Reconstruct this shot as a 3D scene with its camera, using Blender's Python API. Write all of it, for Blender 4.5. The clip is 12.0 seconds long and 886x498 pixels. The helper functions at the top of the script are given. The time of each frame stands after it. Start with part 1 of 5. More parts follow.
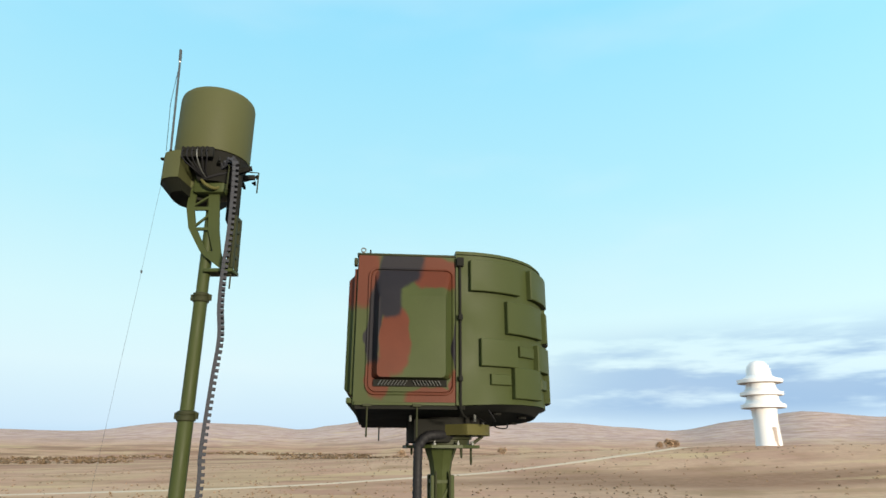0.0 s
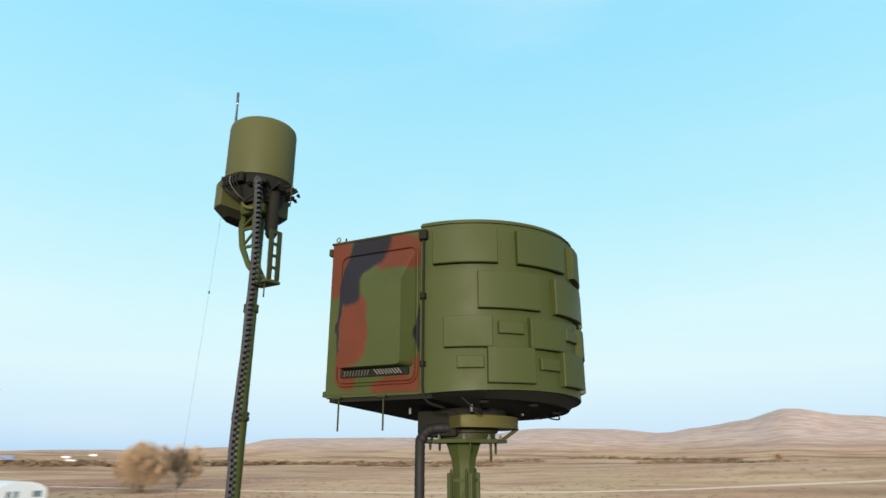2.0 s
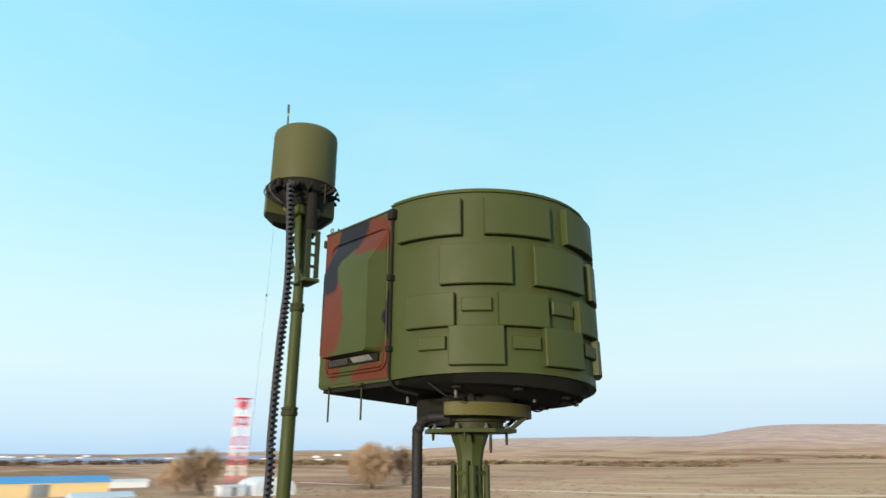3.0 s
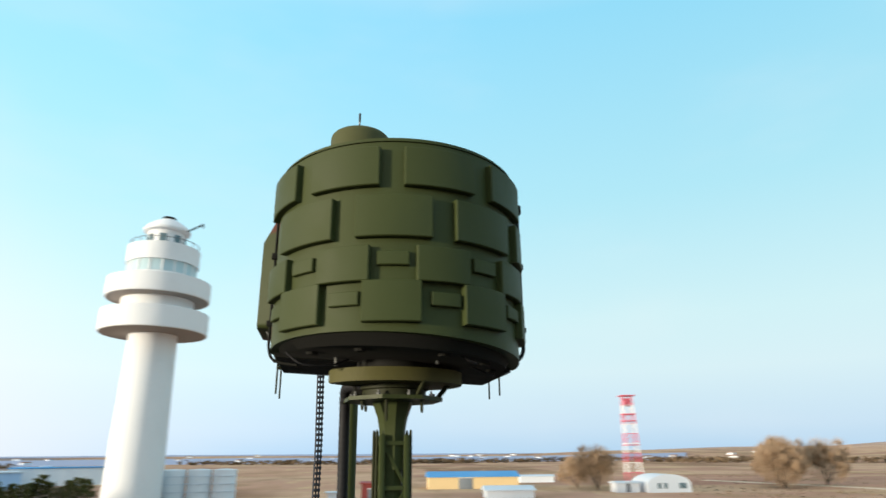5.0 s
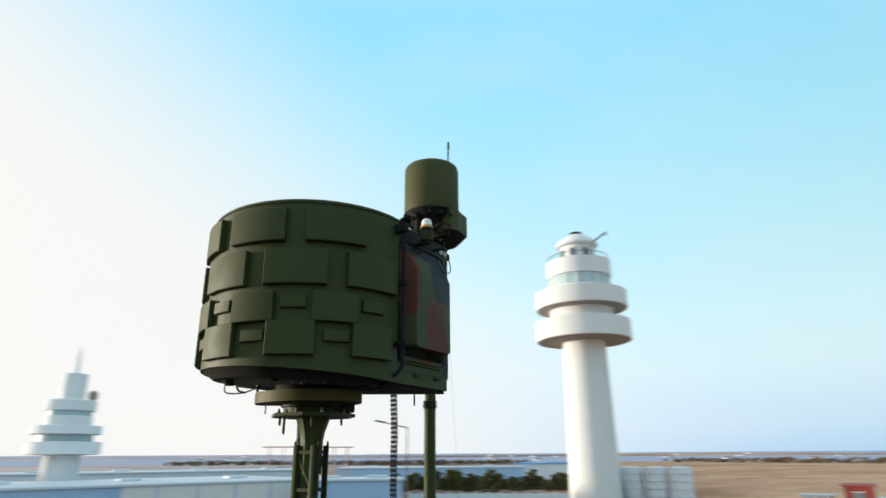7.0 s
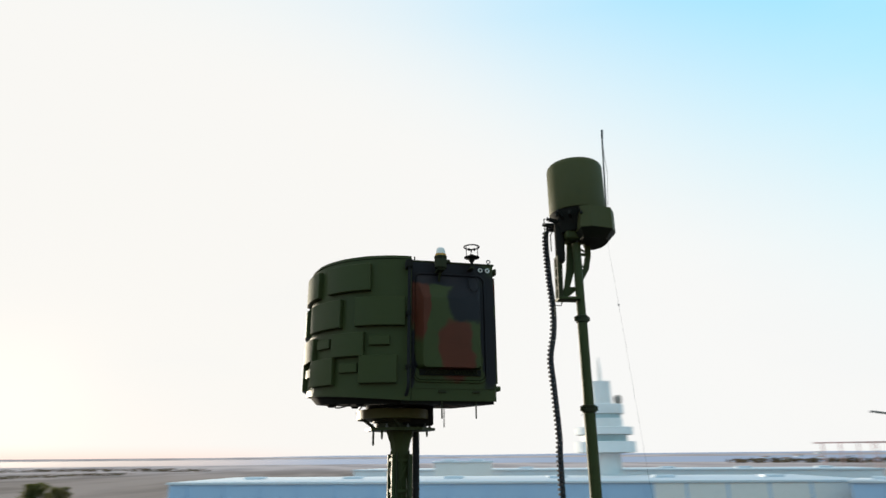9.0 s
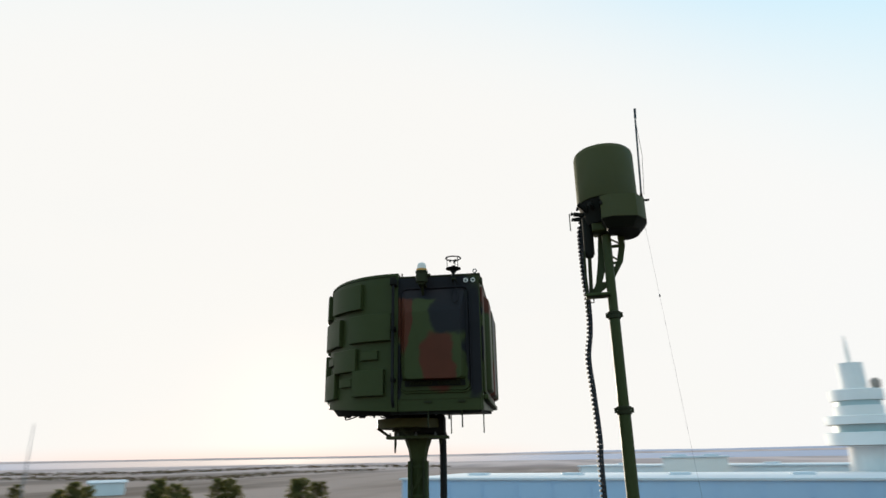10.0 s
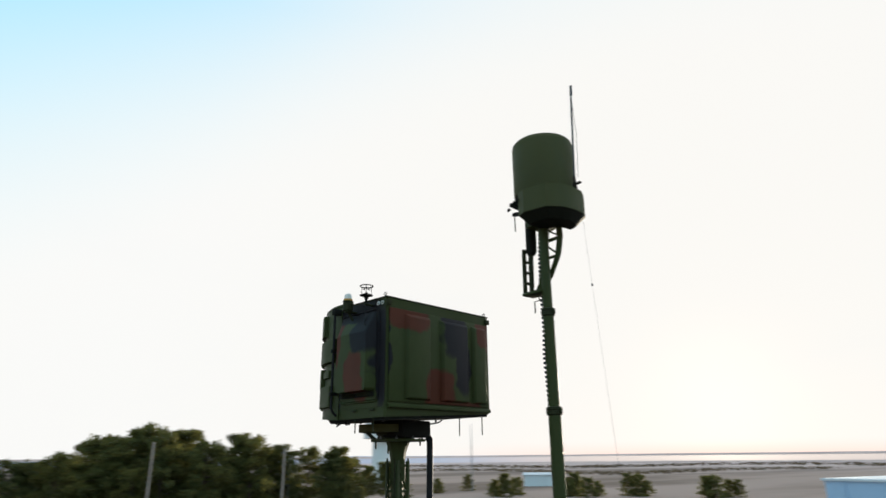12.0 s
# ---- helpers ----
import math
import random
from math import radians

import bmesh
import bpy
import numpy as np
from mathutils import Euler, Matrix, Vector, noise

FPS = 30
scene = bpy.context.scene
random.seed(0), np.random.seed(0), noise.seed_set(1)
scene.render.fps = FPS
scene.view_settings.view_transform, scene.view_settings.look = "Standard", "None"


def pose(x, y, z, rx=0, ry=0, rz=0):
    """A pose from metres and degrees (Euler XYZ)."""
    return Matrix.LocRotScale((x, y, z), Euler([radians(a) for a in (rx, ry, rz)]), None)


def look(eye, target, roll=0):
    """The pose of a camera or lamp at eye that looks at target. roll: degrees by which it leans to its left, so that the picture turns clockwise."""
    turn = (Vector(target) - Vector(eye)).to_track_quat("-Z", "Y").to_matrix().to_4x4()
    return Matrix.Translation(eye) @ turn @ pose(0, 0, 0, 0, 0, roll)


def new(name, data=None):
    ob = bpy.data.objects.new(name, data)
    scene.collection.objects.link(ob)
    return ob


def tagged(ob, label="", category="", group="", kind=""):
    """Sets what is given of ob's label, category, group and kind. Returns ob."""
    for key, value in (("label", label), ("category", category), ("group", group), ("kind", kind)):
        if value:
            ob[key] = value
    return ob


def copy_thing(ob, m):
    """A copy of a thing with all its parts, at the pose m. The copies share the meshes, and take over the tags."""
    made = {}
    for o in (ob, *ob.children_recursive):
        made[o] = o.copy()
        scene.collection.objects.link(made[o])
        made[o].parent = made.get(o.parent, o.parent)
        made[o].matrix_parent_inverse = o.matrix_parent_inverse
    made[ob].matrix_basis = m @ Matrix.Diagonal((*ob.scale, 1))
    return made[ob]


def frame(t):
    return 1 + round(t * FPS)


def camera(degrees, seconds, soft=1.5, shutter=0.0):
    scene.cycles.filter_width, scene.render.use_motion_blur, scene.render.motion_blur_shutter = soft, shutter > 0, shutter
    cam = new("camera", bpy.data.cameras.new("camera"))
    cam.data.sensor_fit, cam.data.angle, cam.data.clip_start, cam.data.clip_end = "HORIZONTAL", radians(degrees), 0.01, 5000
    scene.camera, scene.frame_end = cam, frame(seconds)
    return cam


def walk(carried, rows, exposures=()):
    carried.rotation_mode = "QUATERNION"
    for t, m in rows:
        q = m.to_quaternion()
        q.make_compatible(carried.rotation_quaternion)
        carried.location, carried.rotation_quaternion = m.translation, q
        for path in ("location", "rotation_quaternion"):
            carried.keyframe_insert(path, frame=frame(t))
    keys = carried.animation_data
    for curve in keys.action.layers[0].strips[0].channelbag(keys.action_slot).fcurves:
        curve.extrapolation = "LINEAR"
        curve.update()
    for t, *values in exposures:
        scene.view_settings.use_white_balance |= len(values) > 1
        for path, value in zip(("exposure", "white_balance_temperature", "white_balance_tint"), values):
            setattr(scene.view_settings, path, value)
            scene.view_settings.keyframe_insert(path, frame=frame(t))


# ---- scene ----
# ---- camera and its flight round the radar ----
cam = camera(70.71, 12.0, soft=1.5, shutter=0.6)
# seconds, place, tilt, roll and heading
FLIGHT = [
    (0.0, 0.156, -8.648, 8.102, 108.06, 0.15, 1.67),
    (0.5, 0.817, -8.408, 8.071, 108.03, 0.08, 5.93),
    (1.0, 1.940, -7.946, 8.035, 108.18, -0.05, 14.39),
    (1.5, 2.955, -7.365, 8.050, 108.23, -0.07, 23.59),
    (2.0, 3.835, -6.647, 8.007, 108.39, -0.03, 32.64),
    (2.5, 4.586, -5.775, 7.925, 108.48, -0.09, 41.44),
    (3.0, 5.279, -4.669, 7.918, 108.37, -0.07, 51.66),
    (3.5, 5.784, -3.524, 7.890, 108.29, -0.07, 61.22),
    (4.0, 6.138, -2.386, 7.820, 108.28, -0.14, 69.86),
    (4.5, 6.389, -1.212, 7.725, 108.31, -0.28, 78.04),
    (5.0, 6.543, 0.071, 7.622, 108.35, -0.50, 86.27),
    (5.5, 6.547, 1.522, 7.535, 108.39, -0.72, 95.00),
    (6.0, 6.344, 3.093, 7.501, 108.45, -0.71, 104.53),
    (6.5, 5.947, 4.663, 7.544, 108.43, -0.59, 115.27),
    (7.0, 5.223, 6.039, 7.690, 108.40, -0.38, 127.17),
    (7.5, 4.353, 7.250, 7.788, 108.30, -0.22, 139.24),
    (8.0, 3.223, 8.304, 7.810, 108.30, -0.19, 151.13),
    (8.5, 1.834, 9.123, 7.792, 108.39, -0.26, 162.70),
    (9.0, 0.268, 9.645, 7.779, 108.46, -0.45, 173.81),
    (9.5, -1.380, 9.835, 7.813, 108.43, -0.73, 184.30),
    (10.0, -3.013, 9.732, 7.904, 108.30, -0.97, 194.06),
    (10.5, -4.675, 9.456, 7.957, 108.31, -0.85, 203.43),
    (11.0, -6.514, 8.850, 7.946, 108.37, -0.83, 213.28),
    (11.5, -8.185, 7.905, 7.918, 108.47, -0.62, 222.53),
    (12.0, -9.790, 6.622, 7.892, 108.40, -0.58, 231.36),
]


def flight_pose(x, y, z, tilt, roll, heading):
    """Heading and tilt as pose() takes them, with the roll about the line of sight."""
    return pose(x, y, z, tilt, 0, heading) @ pose(0, 0, 0, 0, 0, roll)


walk(cam, [(t, flight_pose(*p)) for t, *p in FLIGHT],
     exposures=[(0.0, 0.22), (3.0, 0.20), (5.0, 0.13), (6.0, 0.08), (7.5, 0.05), (9.3, 0.06), (12.0, 0.08)])

# ---- sky and low sun ----
SUN_HEADING, SUN_HEIGHT = 208.0, 3.6
sun_way = Vector((-math.sin(radians(SUN_HEADING)) * math.cos(radians(SUN_HEIGHT)),
                  math.cos(radians(SUN_HEADING)) * math.cos(radians(SUN_HEIGHT)), math.sin(radians(SUN_HEIGHT))))


class Nodes:
    """Short hand for building node trees."""

    def __init__(self, tree):
        self.tree = tree

    def add(self, kind):
        return self.tree.nodes.new(kind)

    def put(self, value, socket):
        if isinstance(value, bpy.types.NodeSocket):
            self.tree.links.new(value, socket)
        else:
            socket.default_value = value

    def math(self, op, a, b=0.5, c=0.0, clamp=False):
        n = self.add("ShaderNodeMath")
        n.operation, n.use_clamp = op, clamp
        for i, v in enumerate((a, b, c)):
            self.put(v, n.inputs[i])
        return n.outputs[0]

    def smooth(self, value, low, high, to_low=0.0, to_high=1.0):
        n = self.add("ShaderNodeMapRange")
        n.interpolation_type = "SMOOTHSTEP"
        for i, v in enumerate((value, low, high, to_low, to_high)):
            self.put(v, n.inputs[i])
        return n.outputs[0]

    def mix(self, fac, a, b, blend="MIX"):
        n = self.add("ShaderNodeMix")
        n.data_type, n.blend_type = "RGBA", blend
        self.put(fac, n.inputs[0])
        self.put(a if isinstance(a, bpy.types.NodeSocket) else (*a, 1), n.inputs[6])
        self.put(b if isinstance(b, bpy.types.NodeSocket) else (*b, 1), n.inputs[7])
        return n.outputs[2]

    def noise(self, vector, scale, detail=4.0, rough=0.55, stretch=None):
        if stretch:
            m = self.add("ShaderNodeMapping")
            self.put(vector, m.inputs[0])
            m.inputs[3].default_value = stretch
            vector = m.outputs[0]
        n = self.add("ShaderNodeTexNoise")
        self.put(vector, n.inputs["Vector"])
        n.inputs["Scale"].default_value, n.inputs["Detail"].default_value, n.inputs["Roughness"].default_value = scale, detail, rough
        return n.outputs[0]

    def ramp(self, fac, stops):
        n = self.add("ShaderNodeValToRGB")
        self.put(fac, n.inputs[0])
        e = n.color_ramp.elements
        while len(e) < len(stops):
            e.new(0.5)
        for k, (p, c) in zip(e, stops):
            k.position, k.color = p, (*c, 1)
        return n.outputs[0]

    def split(self, vector):
        n = self.add("ShaderNodeSeparateXYZ")
        self.put(vector, n.inputs[0])
        return n.outputs

    def dot(self, vector, way):
        n = self.add("ShaderNodeVectorMath")
        n.operation = "DOT_PRODUCT"
        self.put(vector, n.inputs[0])
        n.inputs[1].default_value = way
        return n.outputs["Value"]


world = bpy.data.worlds.new("world")
scene.world = world
world.use_nodes = True
W = Nodes(world.node_tree)
way = W.add("ShaderNodeTexCoord").outputs["Generated"]
up = W.split(way)[2]
clear = W.ramp(up, [(0.0, (0.47, 0.70, 0.94)), (0.04, (0.60, 0.80, 0.98)), (0.12, (0.70, 0.91, 1.0)), (0.20, (0.65, 0.92, 1.0)), (0.38, (0.45, 0.84, 1.0)), (0.62, (0.30, 0.74, 1.0)), (0.78, (0.62, 0.80, 0.95)), (1.0, (1.0, 0.96, 0.90))])
# the sky is dimmer on the side away from the sun
back = W.dot(way, (-sun_way.x, -sun_way.y, 0.0))
dim = W.add("ShaderNodeCombineColor")
for i, least in enumerate((0.90, 0.88, 0.85)):
    W.put(W.smooth(back, -0.2, 0.85, 1.0, least), dim.inputs[i])
clear = W.mix(1.0, clear, dim.outputs[0], "MULTIPLY")
to_sun = W.dot(way, sun_way)
# pale glow that lies wide along the horizon on the sun's side and thins out upwards
sunward = W.math("SUBTRACT", W.dot(way, (sun_way.x, sun_way.y, 0.0)), up)
bright = W.mix(W.smooth(sunward, -0.42, 0.34), clear, (0.905, 0.905, 0.890))
bright = W.mix(W.math("MULTIPLY", W.smooth(to_sun, 0.60, 0.995), 0.9), bright, (0.91, 0.895, 0.860))
# low veils of cloud away from the sun
veil = W.noise(way, 4.0, 5.0, 0.55, (1.0, 1.0, 5.5))
veil = W.smooth(veil, 0.36, 0.52)
low = W.math("MULTIPLY", W.smooth(up, 0.03, 0.07), W.smooth(up, 0.20, 0.12))
side = W.smooth(W.dot(way, (math.sin(radians(26)), math.cos(radians(26)), 0.0)), 0.905, 0.998)
veil = W.math("MULTIPLY", W.math("MULTIPLY", veil, low), W.math("MULTIPLY", side, 0.85))
bright = W.mix(veil, bright, (0.28, 0.44, 0.66))
pale = W.math("MULTIPLY", W.smooth(W.noise(way, 2.2, 4.0, 0.5, (1.0, 1.0, 3.0)), 0.5, 0.75), 0.14)
bright = W.mix(pale, bright, (0.80, 0.84, 0.86))
core = W.math("POWER", W.math("MAXIMUM", to_sun, 0.0), 260.0)
bright = W.mix(core, bright, (0.12, 0.08, 0.04), "ADD")
dusk = W.math("MULTIPLY", W.smooth(up, 0.022, -0.004), W.smooth(to_sun, 0.90, 0.995))
bright = W.mix(W.math("MULTIPLY", dusk, 0.85), bright, (0.98, 0.76, 0.68))
air = W.add("ShaderNodeTexSky")
air.sky_type, air.sun_disc = "NISHITA", False
air.sun_elevation, air.sun_rotation = radians(SUN_HEIGHT), radians(360 - SUN_HEADING)
bright = W.mix(0.0015, bright, air.outputs[0], "ADD")
W.put(bright, world.node_tree.nodes["Background"].inputs[0])
world.node_tree.nodes["Background"].inputs[1].default_value = 1.0
sun = new("sun", bpy.data.lights.new("sun", "SUN"))
sun.data.energy, sun.data.angle, sun.data.color = 4.8, radians(5), (1.0, 0.88, 0.69)
sun.matrix_world = look(sun_way * 50, (0, 0, 0))


# ---- materials ----
def surface(name, rough=0.6, metal=0.0):
    m = bpy.data.materials.new(name)
    m.use_nodes = True
    shader = m.node_tree.nodes["Principled BSDF"]
    shader.inputs["Roughness"].default_value, shader.inputs["Metallic"].default_value = rough, metal
    shader.inputs["Specular IOR Level"].default_value = 0.18 if rough > 0.3 else 0.5
    n = Nodes(m.node_tree)
    co = n.add("ShaderNodeTexCoord").outputs["Object"]
    return m, n, co, shader


def bump(n, shader, height, strength, distance=0.02):
    b = n.add("ShaderNodeBump")
    b.inputs["Strength"].default_value, b.inputs["Distance"].default_value = strength, distance
    n.put(height, b.inputs["Height"])
    n.put(b.outputs[0], shader.inputs["Normal"])


def painted(name, col, rough=0.55, spread=0.22, fine=40.0, wide=1.6, metal=0.0, grit=0.12):
    """Paint or plain material with a broad fade, fine grain and a touch of relief."""
    m, n, co, shader = surface(name, rough, metal)
    a = n.noise(co, wide, 5.0, 0.6)
    b = n.noise(co, fine, 3.0, 0.6)
    v = n.math("MULTIPLY_ADD", a, 2 * spread, 1 - spread)
    v = n.math("MULTIPLY_ADD", b, spread * 0.6, n.math("SUBTRACT", v, spread * 0.3))
    k = n.mix(1.0, col, n.ramp(v, [(0.0, (0, 0, 0)), (1.0, (1, 1, 1))]), "MULTIPLY")
    n.put(k, shader.inputs["Base Color"])
    n.put(n.smooth(a, 0.3, 0.7, rough - 0.08, rough + 0.1), shader.inputs["Roughness"])
    bump(n, shader, b, grit, 0.01)
    return m


OLIVE_COL, RUST_COL, BLACK_COL = (0.0415, 0.053, 0.016), (0.088, 0.023, 0.011), (0.011, 0.010, 0.014)


def camouflage(name, axis, patches):
    """Olive paint with rust and black patches: (colour, u, z, half width, half height) in the panel's own metres."""
    m, n, co, shader = surface(name, 0.55)
    x, y, z = n.split(co)
    u = x if axis == "x" else y
    wob = n.math("SUBTRACT", n.noise(co, 3.2, 2.0, 0.5), 0.5)
    wob2 = n.math("SUBTRACT", n.noise(co, 3.9, 2.0, 0.5), 0.5)
    u, z = n.math("MULTIPLY_ADD", wob, 0.22, u), n.math("MULTIPLY_ADD", wob2, 0.22, z)
    col = OLIVE_COL
    for which, (pu, pz, hu, hz) in patches:
        du = n.math("DIVIDE", n.math("SUBTRACT", u, pu), hu)
        dz = n.math("DIVIDE", n.math("SUBTRACT", z, pz), hz)
        far = n.math("ADD", n.math("POWER", n.math("ABSOLUTE", du), 2.5), n.math("POWER", n.math("ABSOLUTE", dz), 2.5))
        col = n.mix(n.smooth(far, 1.30, 0.72), col, RUST_COL if which == "rust" else BLACK_COL)
    fade = n.noise(co, 1.7, 5.0, 0.6)
    grain = n.noise(co, 45.0, 3.0, 0.6)
    shade = n.math("MULTIPLY_ADD", fade, 0.5, n.math("MULTIPLY_ADD", grain, 0.12, 0.68))
    grey = n.add("ShaderNodeCombineColor")
    for i in range(3):
        n.put(shade, grey.inputs[i])
    n.put(n.mix(1.0, col, grey.outputs[0], "MULTIPLY"), shader.inputs["Base Color"])
    bump(n, shader, grain, 0.12, 0.01)
    return m


OLIVE = painted("olive_paint", OLIVE_COL)
OLIVE_DRUM = painted("olive_drum_paint", (0.066, 0.070, 0.028), 0.65)
OLIVE_DARK = painted("shaded_steel_paint", (0.028, 0.031, 0.013), 0.65)
# black for dark fittings; on undersides and in recesses it stands for shade
UNDER = painted("black_coating_and_shade", (0.012, 0.012, 0.010), 0.85)
BRASS = painted("ochre_primer", (0.085, 0.080, 0.026), 0.6)
RUBBER = painted("black_rubber", (0.016, 0.016, 0.018), 0.8)
# darkened olive for the tray's underside: its shade put into the colour
BELLY = painted("tray_underside_shade", (0.013, 0.014, 0.009), 0.7)
HOSE_GREY = painted("dusty_black_plastic", (0.017, 0.017, 0.019), 0.65)
CHAIN_GREY = painted("grey_cable_sheath", (0.040, 0.042, 0.050), 0.7)
STEEL = painted("galvanised_steel", (0.13, 0.135, 0.13), 0.55, metal=0.3)
WHIP = painted("grey_whip_coating", (0.055, 0.070, 0.080), 0.6)
WHITE_PLASTIC = painted("white_plastic", (0.78, 0.78, 0.76), 0.4, 0.08)
LENS_AMBER = painted("amber_collar", (0.62, 0.33, 0.08), 0.35, 0.1)
CONCRETE_WHITE = painted("white_rendered_concrete", (0.75, 0.755, 0.76), 0.8, 0.12, 2.0, 0.12)
CONCRETE_SOFFIT = painted("grey_soffit", (0.34, 0.29, 0.26), 0.85, 0.15, 2.0, 0.2)
GLASS_DARK = painted("dark_window_glass", (0.10, 0.16, 0.18), 0.30, 0.1)
GLASS_PALE = painted("pale_tinted_glass", (0.42, 0.55, 0.58), 0.40, 0.1)
WALL_WHITE = painted("white_sheet_wall", (0.72, 0.76, 0.80), 0.6, 0.10, 1.5, 0.1)
WALL_BLUE = painted("pale_blue_sheet_wall", (0.40, 0.56, 0.76), 0.6, 0.12, 1.5, 0.1)
ROOF_PALE = painted("pale_sheet_roof", (0.60, 0.66, 0.72), 0.5, 0.12, 1.0, 0.1)
ROOF_BLUE = painted("blue_sheet_roof", (0.08, 0.30, 0.60), 0.5, 0.15, 1.0, 0.1)
WALL_YELLOW = painted("yellow_rendered_wall", (0.70, 0.52, 0.28), 0.8, 0.12, 1.0, 0.15)
RED_PAINT = painted("red_paint", (0.66, 0.15, 0.20), 0.55, 0.15)
WHITE_PAINT = painted("white_paint", (0.78, 0.76, 0.74), 0.55, 0.1)
RED_SHED = painted("dull_red_sheet", (0.32, 0.07, 0.06), 0.6, 0.2)
BARK = painted("bark", (0.10, 0.075, 0.055), 0.9, 0.3, 8.0, 1.0)
TWIG = painted("dry_twigs", (0.42, 0.295, 0.19), 0.9, 0.3, 6.0, 0.6)
HEDGE = painted("dry_scrub", (0.15, 0.105, 0.065), 0.9, 0.3, 0.5, 0.05)
PALE_PINK = painted("faded_red_paint", (0.62, 0.40, 0.38), 0.6, 0.1)
HOUSE_ROOF = painted("weathered_roof_tiles", (0.30, 0.20, 0.16), 0.8, 0.2, 1.0, 0.2)
DOOR_GREY = painted("grey_door", (0.20, 0.22, 0.24), 0.5, 0.15)


def needles():
    m, n, co, shader = surface("pine_needles", 0.7)
    info = n.add("ShaderNodeNewGeometry").outputs["Random Per Island"]
    k = n.ramp(info, [(0.0, (0.040, 0.058, 0.024)), (0.5, (0.085, 0.105, 0.038)), (1.0, (0.150, 0.145, 0.055))])
    n.put(k, shader.inputs["Base Color"])
    thin = n.add("ShaderNodeBsdfTranslucent")
    n.put(n.mix(0.6, k, (0.220, 0.190, 0.045)), thin.inputs[0])
    both = n.add("ShaderNodeMixShader")
    both.inputs[0].default_value = 0.50
    n.put(shader.outputs[0], both.inputs[1])
    n.put(thin.outputs[0], both.inputs[2])
    n.put(both.outputs[0], m.node_tree.nodes["Material Output"].inputs[0])
    return m


NEEDLES = needles()


def camo_side(name, flip):
    if not flip:
        return camouflage(name, "x", [
            ("rust", (-1.20, 1.60, 0.20, 0.42)), ("rust", (-0.30, 1.58, 0.30, 0.22)), ("rust", (-0.78, 0.72, 0.19, 0.42)),
            ("rust", (-0.96, 0.33, 0.13, 0.24)), ("rust", (-0.28, 0.08, 0.36, 0.12)), ("rust", (-0.03, 0.20, 0.10, 0.22)),
            ("black", (-0.72, 1.66, 0.27, 0.26)), ("black", (-0.86, 1.32, 0.19, 0.34)), ("black", (-1.05, 0.92, 0.09, 0.44)), ("black", (-0.03, 0.68, 0.07, 0.28))])
    return camouflage(name, "x", [
        ("rust", (-0.16, 1.30, 0.12, 0.60)), ("rust", (-0.66, 0.55, 0.24, 0.40)),
        ("black", (-0.55, 1.66, 0.60, 0.22)), ("black", (-0.85, 1.25, 0.30, 0.34)), ("black", (-1.16, 0.85, 0.14, 0.80)), ("black", (-0.05, 0.45, 0.07, 0.4))])


CAMO_SOUTH = camo_side("camouflage_south_side", False)
CAMO_NORTH = camo_side("camouflage_north_side", True)
CAMO_BACK = camouflage("camouflage_back", "y", [
    ("rust", (0.80, 1.58, 0.46, 0.28)), ("rust", (0.10, 0.36, 0.34, 0.36)), ("rust", (-1.10, 1.50, 0.26, 0.34)), ("rust", (-0.45, 0.08, 0.6, 0.12)),
    ("black", (-0.30, 1.40, 0.34, 0.46)), ("black", (-0.48, 0.85, 0.22, 0.56)), ("black", (1.28, 1.0, 0.10, 0.6))])


